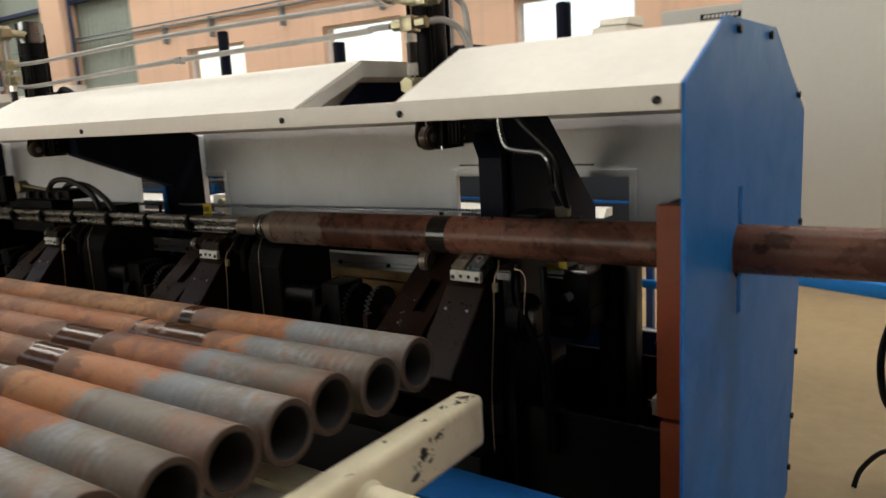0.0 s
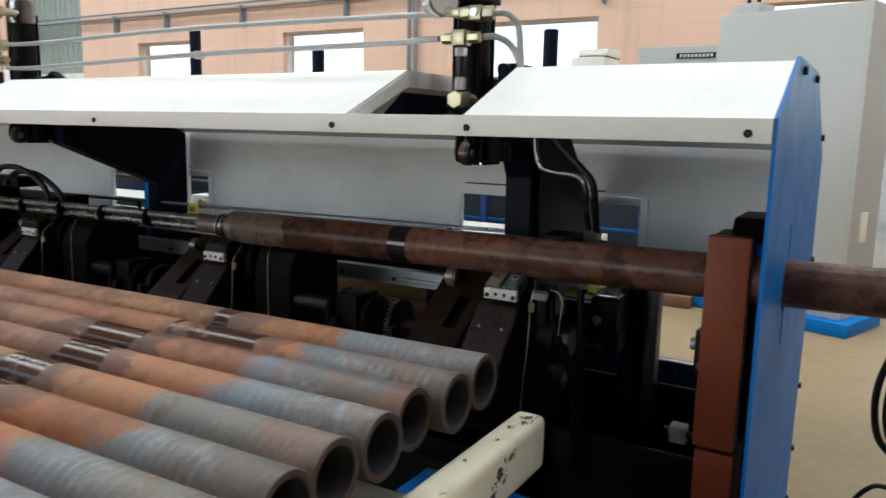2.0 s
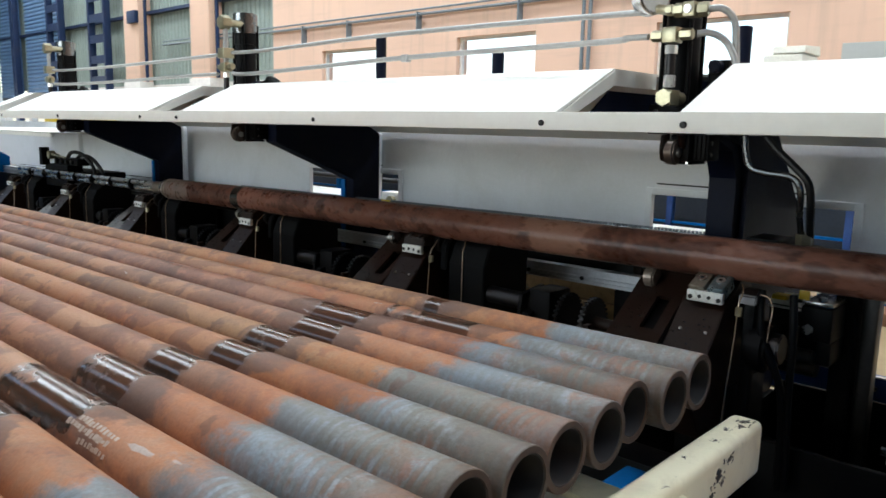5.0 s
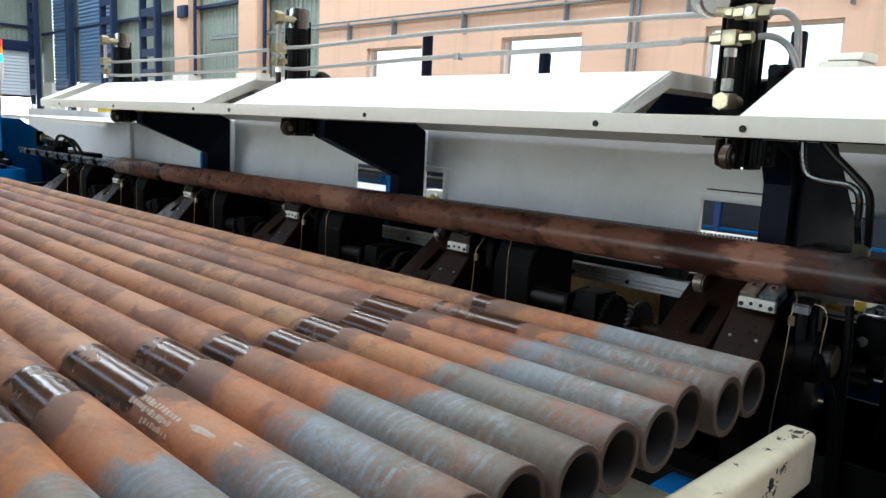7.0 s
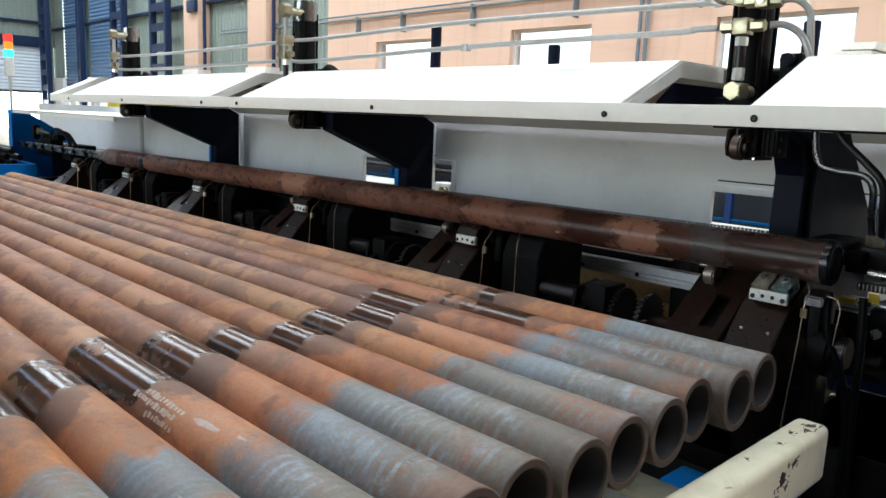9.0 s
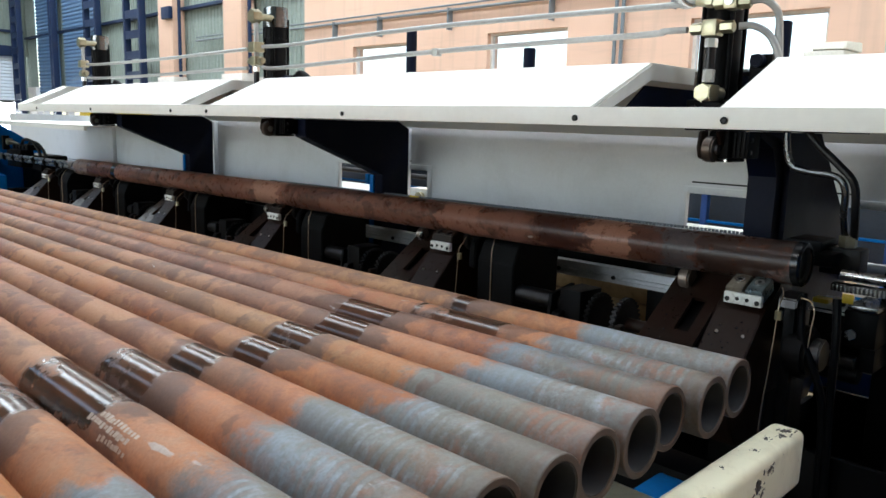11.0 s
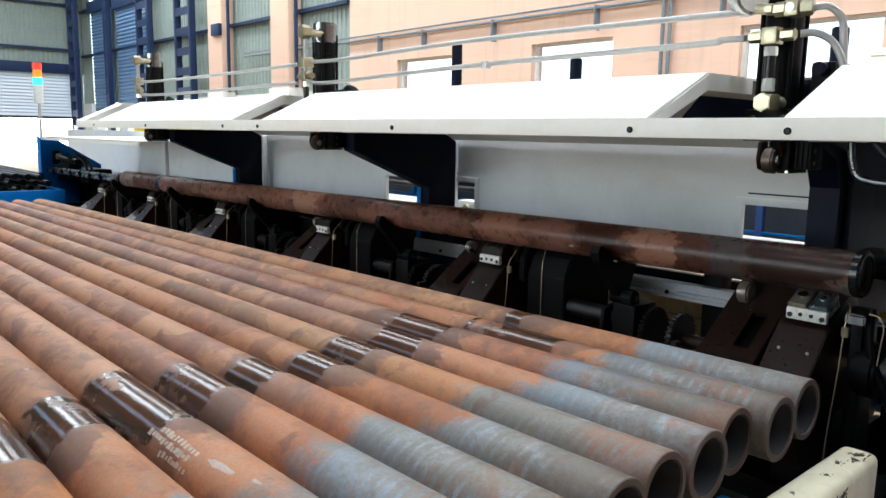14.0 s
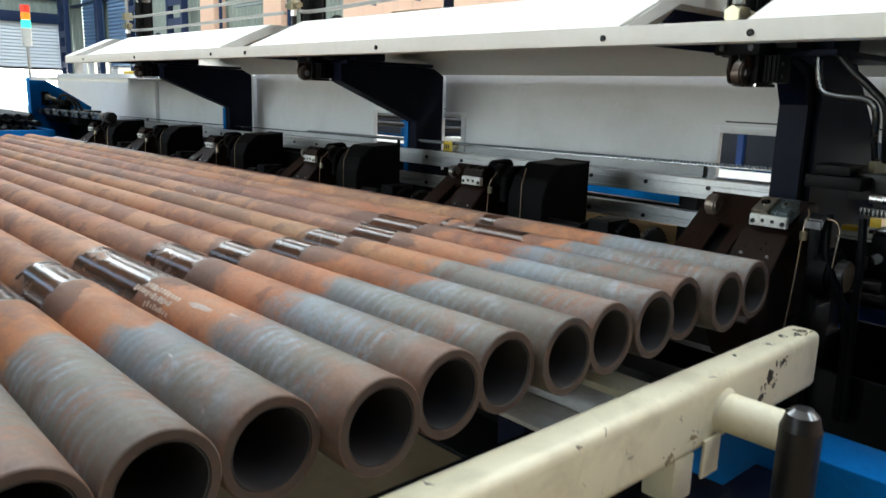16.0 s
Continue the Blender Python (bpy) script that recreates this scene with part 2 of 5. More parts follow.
    if fresh:
        # bare and soaked lengths: place along the tube, half length, share, colour
        for at, half, share, c in ((0.60, 0.085, 0.95, (0.30, 0.140, 0.092)), (0.80, 0.11, 0.9, (0.042, 0.014, 0.010)), (1.0, 0.05, 0.8, (0.19, 0.085, 0.06)), (1.28, 0.12, 0.85, (0.24, 0.105, 0.070)), (2.68, 0.14, 0.85, (0.30, 0.155, 0.105)), (3.05, 0.2, 0.5, (0.20, 0.08, 0.052)), (5.34, 0.14, 0.6, (0.20, 0.16, 0.135)), (4.55, 0.1, 0.6, (0.21, 0.09, 0.062)), (0.38, 0.07, 0.75, (0.060, 0.058, 0.060)), (0.16, 0.15, 0.92, (0.024, 0.014, 0.011)), (0.48, 0.05, 0.8, (0.075, 0.030, 0.020))):
            away = maths(nt, "ABSOLUTE", maths(nt, "SUBTRACT", maths(nt, "ADD", along, maths(nt, "MULTIPLY", jag, 0.9)), at))
            gate = maths(nt, "MULTIPLY", ramp(nt, maths(nt, "SUBTRACT", half, away), -0.006, 0.012), maths(nt, "MULTIPLY", ramp(nt, mid, 0.28, 0.45), share))
            col = socket_mix(nt, "MIX", gate, col, c)
    col = socket_mix(nt, "MULTIPLY", 0.8, col, ramp(nt, fine, 0.25, 0.75, (0.72, 0.72, 0.72), (1.16, 1.16, 1.16)))
    nt.links.new(col, b.inputs["Base Color"])
    base_r = 0.31 if fresh else 0.64
    r = maths(nt, "MULTIPLY_ADD", mid, 0.5 if fresh else 0.26, base_r - (0.25 if fresh else 0.13))
    r = maths(nt, "MULTIPLY_ADD", wet, -0.54 if not fresh else -0.12, r)
    r = maths(nt, "MULTIPLY_ADD", is_mill, -0.10, r)
    nt.links.new(r, b.inputs["Roughness"])
    nt.links.new(maths(nt, "MULTIPLY_ADD", wet, -0.05 if fresh else -0.06, 0.20 if fresh else 0.31), b.inputs["Specular IOR Level"])
    # dents and pits; a slow waviness breaks up the highlights
    bump(nt, b, maths(nt, "MULTIPLY_ADD", cloud, 3.0, maths(nt, "MULTIPLY", maths(nt, "MULTIPLY_ADD", mid, 0.9, fine), maths(nt, "MULTIPLY_ADD", wet, -0.15, 1.0))), 0.22, 0.0013)
    return m


def speckled(name, base, spot, rough, scale, low, high):
    """Worn paint with small dark oil spots."""
    m, nt, b = shader(name)
    v = coords(nt)
    big = noise_tex(nt, v, 9, 5, 0.65, 0.5)
    spots = ramp(nt, noise_tex(nt, v, scale, 4, 0.6, 0.8), low, high)
    patch = ramp(nt, noise_tex(nt, v, 5, 3), 0.45, 0.6)
    col = socket_mix(nt, "MIX", maths(nt, "MULTIPLY", ramp(nt, big, 0.48, 0.78), 0.45), base, (0.42 * base[0], 0.37 * base[1], 0.30 * base[2]))
    col = socket_mix(nt, "MIX", maths(nt, "MULTIPLY", spots, patch), col, spot)
    nt.links.new(col, b.inputs["Base Color"])
    nt.links.new(maths(nt, "MULTIPLY_ADD", big, 0.3, rough - 0.15), b.inputs["Roughness"])
    bump(nt, b, noise_tex(nt, v, 120, 3), 0.12)
    return m


def plaster(name, base, stain):
    """Painted plaster with broad patches, dirt that has run down the wall and painted-in course shadows."""
    m, nt, b = shader(name)
    v = coords(nt)
    runs = noise_tex(nt, coords(nt, scale=(1.6, 1.0, 0.10)), 2.2, 5, 0.65)
    course_shadow = noise_tex(nt, coords(nt, scale=(0.25, 1.0, 2.6)), 2.0, 3, 0.6)
    col = socket_mix(nt, "MIX", maths(nt, "MULTIPLY", ramp(nt, noise_tex(nt, v, 0.5, 4), 0.42, 0.62), 0.35), base, tuple(0.88 * c for c in base))
    col = socket_mix(nt, "MIX", maths(nt, "MULTIPLY", ramp(nt, runs, 0.52, 0.70), 0.4), col, stain)
    # faint horizontal shadows on the wall, mixed into its colour
    col = socket_mix(nt, "MIX", maths(nt, "MULTIPLY", ramp(nt, course_shadow, 0.54, 0.66), 0.22), col, stain)
    nt.links.new(col, b.inputs["Base Color"])
    b.inputs["Roughness"].default_value = 0.85
    bump(nt, b, noise_tex(nt, v, 14, 4), 0.08)
    return m


M = {
    "rust_pipe": pipe_material("rusted_tube", False),
    "fresh_pipe": pipe_material("oiled_tube", True),
    # bore colour lowered to carry the shade inside the tubes
    "bore": surface("shaded_tube_bore", (0.042, 0.040, 0.041), 0.7, amount=0.5, scale=9, dirt=(0.07, 0.035, 0.02)),
    "cream": surface("cream_paint", (0.85, 0.84, 0.77), 0.45, amount=0.14, scale=2.2, dirt=(0.5, 0.45, 0.37), grain=30, relief=0.02, speck=0.2),
    "beam_paint": speckled("worn_cream_paint", (0.84, 0.78, 0.57), (0.10, 0.075, 0.05), 0.40, 30, 0.66, 0.70),
    "oil_black": surface("oil_stain", (0.045, 0.035, 0.026), 0.45),
    "grime": surface("brown_grime", (0.36, 0.27, 0.16), 0.6, amount=0.6, scale=60, dirt=(0.2, 0.14, 0.08)),
    "grey_sheet": surface("grey_sheet", (0.76, 0.775, 0.79), 0.45, amount=0.3, scale=2.5, dirt=(0.42, 0.41, 0.38), grain=60, relief=0.03, speck=0.2),
    "blue": surface("blue_paint", (0.004, 0.155, 0.48), 0.42, amount=0.2, scale=5, dirt=(0.008, 0.06, 0.17), relief=0.05, spec=0.12),
    "deep_blue": surface("deep_blue_paint", (0.008, 0.022, 0.070), 0.5, amount=0.3, scale=2, spec=0.3),
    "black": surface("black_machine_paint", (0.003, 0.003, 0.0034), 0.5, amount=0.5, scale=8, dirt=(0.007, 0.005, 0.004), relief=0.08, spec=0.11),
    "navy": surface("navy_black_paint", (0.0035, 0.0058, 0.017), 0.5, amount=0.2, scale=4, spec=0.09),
    "rubber": surface("black_rubber", (0.006, 0.006, 0.0065), 0.45, spec=0.3),
    "brown": surface("oiled_brown_plate", (0.018, 0.0085, 0.0056), 0.33, amount=0.6, scale=9, dirt=(0.018, 0.016, 0.013), relief=0.25, spec=0.18, rough_var=0.2),
    "primer": surface("red_oxide_primer", (0.27, 0.056, 0.021), 0.5, amount=0.4, scale=7, dirt=(0.10, 0.026, 0.014), relief=0.1, spec=0.25),
    "steel": surface("machined_steel", (0.52, 0.51, 0.5), 0.28, metal=1.0, amount=0.3, scale=14, dirt=(0.2, 0.17, 0.14)),
    "zinc": surface("bright_zinc", (0.86, 0.86, 0.82), 0.3, metal=0.5, amount=0.2, scale=20, dirt=(0.5, 0.47, 0.4)),
    "tube_steel": surface("galvanised_tube", (0.43, 0.425, 0.41), 0.42, metal=0.5, amount=0.2, scale=8, dirt=(0.35, 0.33, 0.3)),
    "dark_steel": surface("dark_steel", (0.045, 0.043, 0.044), 0.38, metal=0.85, amount=0.4, scale=10),
    "rod_steel": surface("oiled_rod_steel", (0.22, 0.225, 0.23), 0.25, metal=0.95, amount=0.3, scale=12, dirt=(0.08, 0.07, 0.06)),
    "alu": surface("aluminium_rail", (0.6, 0.61, 0.62), 0.4, metal=0.55, amount=0.22, scale=6, dirt=(0.3, 0.28, 0.25)),
    "brass": surface("zinc_brass", (0.40, 0.365, 0.25), 0.36, metal=0.9, amount=0.4, scale=20, dirt=(0.2, 0.16, 0.09)),
    "copper": surface("oil_line_tube", (0.42, 0.31, 0.21), 0.4, metal=0.6, amount=0.3, scale=20),
    "white": surface("white_plate", (0.72, 0.72, 0.69), 0.45, amount=0.3, scale=18, dirt=(0.3, 0.26, 0.2)),
    "stop_white": surface("dirty_white_plate", (0.66, 0.66, 0.62), 0.4, amount=0.85, scale=45, dirt=(0.22, 0.17, 0.12)),
    "batten": surface("oily_batten_wood", (0.34, 0.21, 0.085), 0.55, amount=0.8, scale=16, dirt=(0.09, 0.05, 0.02), grain=60),
    "oil_drop": surface("oil_drop", (0.02, 0.014, 0.01), 0.06, spec=1.0, amount=0.1, scale=20, rough_var=0.02),
    "yellow": surface("yellow_plastic", (0.72, 0.5, 0.03), 0.45),
    "green": surface("green_plastic", (0.10, 0.42, 0.3), 0.5),
    "floor": surface("buff_floor", (0.245, 0.185, 0.107), 0.5, amount=0.55, scale=1.3, dirt=(0.2, 0.15, 0.09), grain=14, relief=0.06, spec=0.3),
    "pink": plaster("salmon_plaster", (0.73, 0.49, 0.37), (0.50, 0.36, 0.28)),
    "pale": surface("pale_plaster", (0.74, 0.7, 0.66), 0.8, amount=0.3, scale=0.8, dirt=(0.6, 0.5, 0.42), grain=12),
    "sheet_wall": surface("grey_green_sheet", (0.26, 0.31, 0.28), 0.5, amount=0.3, scale=0.5, dirt=(0.19, 0.22, 0.20), grain=10),
    "shutter": surface("steel_shutter", (0.10, 0.185, 0.33), 0.38, metal=0.2, amount=0.2, scale=0.6, dirt=(0.07, 0.12, 0.22)),
    # shutter colour lightened to carry the daylight glare on the left door
    "daylit_shutter": surface("daylit_steel_shutter", (0.68, 0.74, 0.82), 0.45, amount=0.2, scale=0.6, dirt=(0.42, 0.46, 0.5)),
    "cabinet": surface("cabinet_paint", (0.49, 0.50, 0.475), 0.5, amount=0.14, scale=1.5, dirt=(0.36, 0.35, 0.32), grain=25, relief=0.03, speck=0.2),
    "roof": surface("roof_sheet", (0.45, 0.46, 0.46), 0.6, amount=0.2, scale=0.4, grain=8),
    "conduit": surface("grey_conduit", (0.17, 0.20, 0.23), 0.5),
    # dark tone that stands for the shade behind the hatches
    "shade_sheet": surface("hatch_shade_sheet", (0.055, 0.072, 0.098), 0.55, amount=0.3, scale=4, spec=0.3),
    "rim": surface("rusty_rim", (0.058, 0.038, 0.030), 0.7, amount=0.6, scale=30, dirt=(0.10, 0.052, 0.035)),
    "wet": surface("wet_black_band", (0.012, 0.01, 0.009), 0.14, amount=0.3, scale=20, rough_var=0.05),
    "stencil": surface("stencil_paint", (0.47, 0.37, 0.29), 0.6, amount=0.9, scale=90, dirt=(0.2, 0.1, 0.06)),
    "roller_face": surface("worn_roller_steel", (0.22, 0.18, 0.15), 0.38, metal=0.5, amount=0.6, scale=40, dirt=(0.12, 0.075, 0.05)),
    "dark_roller": surface("dark_roller_steel", (0.11, 0.085, 0.070), 0.36, metal=0.6, amount=0.5, scale=30, dirt=(0.05, 0.035, 0.028)),
    "pad_slate": surface("slate_pad", (0.17, 0.21, 0.22), 0.3, metal=0.75, amount=0.6, scale=40, dirt=(0.04, 0.04, 0.036)),
    "pad_brass": surface("rusty_pad", (0.27, 0.24, 0.19), 0.33, metal=0.6, amount=0.9, scale=40, dirt=(0.10, 0.05, 0.025)),
    "rail_blue": surface("bed_rail_blue", (0.018, 0.072, 0.27), 0.45, amount=0.35, scale=9, dirt=(0.012, 0.02, 0.05)),
    "bed_gloss": surface("polished_bed_plate", (0.36, 0.37, 0.38), 0.16, metal=0.9, amount=0.3, scale=5, dirt=(0.2, 0.19, 0.17), rough_var=0.06, relief=0.02),
    "carton": surface("cream_cover", (0.84, 0.81, 0.71), 0.6, amount=0.2, scale=5, dirt=(0.6, 0.56, 0.46)),
    "crate": surface("brown_wood", (0.16, 0.085, 0.045), 0.7, amount=0.5, scale=12),
    "gloss_black": surface("glossy_black_plastic", (0.008, 0.008, 0.009), 0.22, amount=0.3, scale=20, rough_var=0.06, spec=0.35),
    "dial": surface("dial_face", (0.78, 0.78, 0.74), 0.3),
    "red": surface("red_plastic", (0.55, 0.03, 0.02), 0.35),
}


def glow(name, color, strength):
    m, nt, b = shader(name)
    b.inputs["Base Color"].default_value = (*color, 1)
    b.inputs["Emission Color"].default_value = (*color, 1)
    b.inputs["Emission Strength"].default_value = strength
    b.inputs["Roughness"].default_value = 0.3
    return m


M["lamp_red"] = glow("red_lens", (0.6, 0.03, 0.015), 0.35)
M["lamp_amber"] = glow("amber_lens", (0.65, 0.2, 0.012), 0.35)
M["lamp_green"] = glow("green_lens", (0.03, 0.6, 0.42), 1.3)
M["day"] = glow("bright_daylight", (0.95, 0.98, 1.0), 5.0)


# ---- mesh helpers ----
def part(name, bm, material, parent=None, label="", smooth=0.6):
    me = bpy.data.meshes.new(name)
    bm.to_mesh(me)
    bm.free()
    me.materials.append(M[material] if isinstance(material, str) else material)
    ob = new(name, me)
    if smooth:
        me.shade_smooth()
        me.set_sharp_from_angle(angle=smooth)
    if parent:
        ob.parent = parent
    if label:
        ob["label"] = label
    return ob


def thing(name, at=(0, 0, 0), label="", category="", group="", kind=""):
    ob = new(name)
    ob.matrix_world = Matrix.Translation(at)
    return tagged(ob, label, category, group, kind)


def box(x0, x1, y0, y1, z0, z1, bev=0.004, bm=None, seg=2):
    own = bmesh.new()
    bmesh.ops.create_cube(own, size=1, matrix=Matrix.Translation(((x0 + x1) / 2, (y0 + y1) / 2, (z0 + z1) / 2)) @ Matrix.Diagonal((x1 - x0, y1 - y0, z1 - z0, 1)))
    if bev:
        bmesh.ops.bevel(own, geom=own.edges[:], offset=min(bev, 0.45 * min(x1 - x0, y1 - y0, z1 - z0)), segments=seg, affect="EDGES", profile=0.6)
    return merge(bm, own)


def merge(bm, own):
    if bm is None:
        return own
    me = bpy.data.meshes.new("tmp")
    own.to_mesh(me)
    own.free()
    bm.from_mesh(me)
    bpy.data.meshes.remove(me)
    return bm


def cyl(p0, p1, r, r2=None, seg=24, bev=0.0, bm=None):
    p0, p1 = Vector(p0), Vector(p1)
    own = bmesh.new()
    d = p1 - p0
    m = Matrix.Translation((p0 + p1) / 2) @ d.to_track_quat("Z", "Y").to_matrix().to_4x4()
    bmesh.ops.create_cone(own, cap_ends=True, segments=seg, radius1=r, radius2=r if r2 is None else r2, depth=d.length, matrix=m)
    if bev:
        rims = [e for e in own.edges if any(len(f.verts) > 4 for f in e.link_faces)]
        bmesh.ops.bevel(own, geom=rims, offset=bev, segments=2, affect="EDGES")
    return merge(bm, own)


def prism(profile, a, b, axis="x", bev=0.0, bm=None):
    """A flat outline pushed through from a to b. axis x: outline in (y, z); y: (x, z); z: (x, y)."""
    own = bmesh.new()
    place = {"x": lambda u, v, w: (w, u, v), "y": lambda u, v, w: (u, w, v), "z": lambda u, v, w: (u, v, w)}[axis]
    lo = [own.verts.new(place(u, v, a)) for u, v in profile]
    hi = [own.verts.new(place(u, v, b)) for u, v in profile]
    own.faces.new(lo)
    own.faces.new(hi[::-1])
    n = len(profile)
    for i in range(n):
        own.faces.new((lo[i], hi[i], hi[(i + 1) % n], lo[(i + 1) % n]))
    bmesh.ops.recalc_face_normals(own, faces=own.faces[:])
    if bev:
        bmesh.ops.bevel(own, geom=own.edges[:], offset=bev, segments=2, affect="EDGES")
    return merge(bm, own)


def ring(p0, p1, r, ri, seg=48, lip=0.003):
    """An open tube with wall thickness, along x at its own origin."""
    own = bmesh.new()
    rings = []
    for x, rr in ((p0, ri), (p0, r - lip), (p0 + lip, r), (p1 - lip, r), (p1, r - lip), (p1, ri)):
        rings.append([own.verts.new((x, rr * math.cos(2 * math.pi * k / seg), rr * math.sin(2 * math.pi * k / seg))) for k in range(seg)])
    rings.append(rings[0])
    for a, b in zip(rings, rings[1:]):
        for k in range(seg):
            own.faces.new((a[k], a[(k + 1) % seg], b[(k + 1) % seg], b[k]))
    bmesh.ops.recalc_face_normals(own, faces=own.faces[:])
    return own


def hose(points, r, seg=10, steps=8, bm=None):
    """A round tube along a smooth line through the points."""
    pts = [Vector(p) for p in points]
    line = []
    for i in range(len(pts) - 1):
        p0, p1, p2, p3 = pts[max(i - 1, 0)], pts[i], pts[i + 1], pts[min(i + 2, len(pts) - 1)]
        for k in range(steps):
            t = k / steps
            line.append(0.5 * ((2 * p1) + (p2 - p0) * t + (2 * p0 - 5 * p1 + 4 * p2 - p3) * t * t + (3 * p1 - p0 - 3 * p2 + p3) * t ** 3))
    line.append(pts[-1])
    own = bmesh.new()
    rows, up = [], None
    for i, p in enumerate(line):
        d = (line[min(i + 1, len(line) - 1)] - line[max(i - 1, 0)]).normalized()
        if up is None:
            up = d.orthogonal().normalized()
        up = (up - d * up.dot(d)).normalized()
        side = d.cross(up)
        rows.append([own.verts.new(p + r * (math.cos(2 * math.pi * k / seg) * up + math.sin(2 * math.pi * k / seg) * side)) for k in range(seg)])
    for a, b in zip(rows, rows[1:]):
        for k in range(seg):
            own.faces.new((a[k], a[(k + 1) % seg], b[(k + 1) % seg], b[k]))
    own.faces.new(rows[0][::-1])
    own.faces.new(rows[-1])
    bmesh.ops.recalc_face_normals(own, faces=own.faces[:])
    return merge(bm, own)


def hexnut(p0, p1, r, bm=None):
    return cyl(p0, p1, r, seg=6, bev=r * 0.08, bm=bm)


# ---- the hall ----
SLOPE = 0.011  # the tube line falls a little along the machine


def line_z(x):
    return SLOPE * (x + 1.0)


def wall_with_holes(name, x0, x1, z0, z1, y0, y1, holes, material):
    """A wall along x with rectangular holes (x0, x1, z0, z1), made of blocks that butt."""
    bm = bmesh.new()
    xs = sorted({x0, x1, *[h[0] for h in holes], *[h[1] for h in holes]})
    for a, b in zip(xs, xs[1:]):
        cut = sorted([(h[2], h[3]) for h in holes if h[0] <= a + 1e-6 and h[1] >= b - 1e-6])
        z = z0
        for c, d in cut:
            if c > z + 1e-6:
                box(a, b, y0, y1, z, c, 0, bm)
            z = d
        if z < z1 - 1e-6:
            box(a, b, y0, y1, z, z1, 0, bm)
    bmesh.ops.remove_doubles(bm, verts=bm.verts[:], dist=1e-5)
    return tagged(part(name, bm, material, smooth=0), kind="structure")


def corrugated(x0, x1, z0, z1, y, pitch=0.22, depth=0.035):
    bm = bmesh.new()
    n = int(abs(x1 - x0) / pitch)
    lo, hi = [], []
    for i in range(n + 1):
        x = x0 + (x1 - x0) * i / n
        for dx, dy in ((0, 0), (0.35 / n, 0), (0.45 / n, depth), (0.9 / n, depth)):
            lo.append(bm.verts.new((x + dx * (x1 - x0), y + dy, z0)))
            hi.append(bm.verts.new((x + dx * (x1 - x0), y + dy, z1)))
    for i in range(len(lo) - 1):
        bm.faces.new((lo[i], lo[i + 1], hi[i + 1], hi[i]))
    return bm


tagged(part("floor", box(-44, 16, -12, 14, -0.3, 0, 0), "floor", smooth=0), kind="structure")
tagged(part("ground", box(-300, 300, -300, 300, -0.6, -0.32, 0), "floor", smooth=0), kind="structure")
WINDOWS = [(-15.75, -13.65, 1.0, 3.25), (-11.13, -9.05, 1.0, 3.3), (-6.5, -4.3, 1.0, 3.26), (-1.9, 3.4, 0.0, 3.3)]
wall_with_holes("wall_back", -17.9, 16, 0, 9, 12, 12.35, WINDOWS, "pink")
for a, b in ((-42.6, -41.15), (-40.25, -37.15), (-36.75, -17.9)):
    tagged(part("wall_back_upper", corrugated(a, b, 2.6, 9, 12.1), "sheet_wall", smooth=0), kind="structure")
wall_with_holes("wall_back_plinth", -42.6, -17.9, 0, 2.6, 12.05, 12.3, [(-41.15, -40.25, 0, 2.6), (-40.1, -37.15, 0, 2.6), (-36.75, -32.9, 0, 2.6), (-21.0, -18.6, 1.0, 2.5), (-25.0, -22.8, 1.0, 2.3)], "pale")
left = corrugated(-12, 12, 4.1, 9, 0)
left.transform(Matrix.Translation((-42.3, 0, 0)) @ Matrix.Rotation(radians(90), 4, "Z"))
tagged(part("wall_left_upper", left, "sheet_wall", smooth=0), kind="structure")
wl = bmesh.new()
for a, b in ((-12, 2.5), (11.6, 12)):
    box(-42.5, -42.25, a, b, 0, 4.1, 0, wl)
tagged(part("wall_left", wl, "sheet_wall", smooth=0), kind="structure")
tagged(part("backdrop", box(-48, -47.8, 0, 14, -0.3, 2.6, 0), M["day"], smooth=0), kind="structure")
tagged(part("wall_right", box(16, 16.3, -12, 12, 0, 9, 0), "pink", smooth=0), kind="structure")
# unseen front wall; its door opening is assumed, for the front fill light
wall_with_holes("wall_front", -44, 16, 0, 9, -10.3, -10, [(-11.6, -2.4, 0, 5.0)], "sheet_wall")
roof = bmesh.new()
for a, b in ((-12, -5.2), (-3.2, 2.2), (4.2, 12.4)):
    box(-44, 12, a, b, 9, 9.2, 0, roof)
box(12, 16, -12, 12.4, 9, 9.2, 0, roof)
tagged(part("ceiling", roof, "roof", smooth=0), kind="structure")

# windows in the salmon wall
for i, (a, b, c, d) in enumerate(WINDOWS[:3]):
    win = tagged(thing("window_%d" % (i + 1), ((a + b) / 2, 12.15, c)), "bright hall window in the salmon wall", "window", "hall windows", "structure")
    w, hh = b - a, d - c
    fr = bmesh.new()
    for q in ((-w / 2, -w / 2 + 0.06, 0, hh), (w / 2 - 0.06, w / 2, 0, hh), (-w / 2 + 0.06, w / 2 - 0.06, 0, 0.06), (-w / 2 + 0.06, w / 2 - 0.06, hh - 0.06, hh)):
        box(q[0], q[1], -0.04, 0.04, q[2], q[3], 0, fr)
    part("window_frame", fr, "pale", win, smooth=0)


def shutter(name, width, height, m, material="shutter", s=-1):
    sh = tagged(thing(name), "ribbed grey-blue steel roller shutter", "shutter", "roller shutters", "structure")
    bm = bmesh.new()
    z = 0.0
    while z < height:
        prism([(0.0, z), (s * 0.05, z + 0.03), (s * 0.05, z + 0.07), (0.0, z + 0.165), (-s * 0.01, z + 0.165), (-s * 0.01, z)], 0, width, "x", 0, bm)
        z += 0.16
    part("curtain", bm, material, sh, smooth=0)
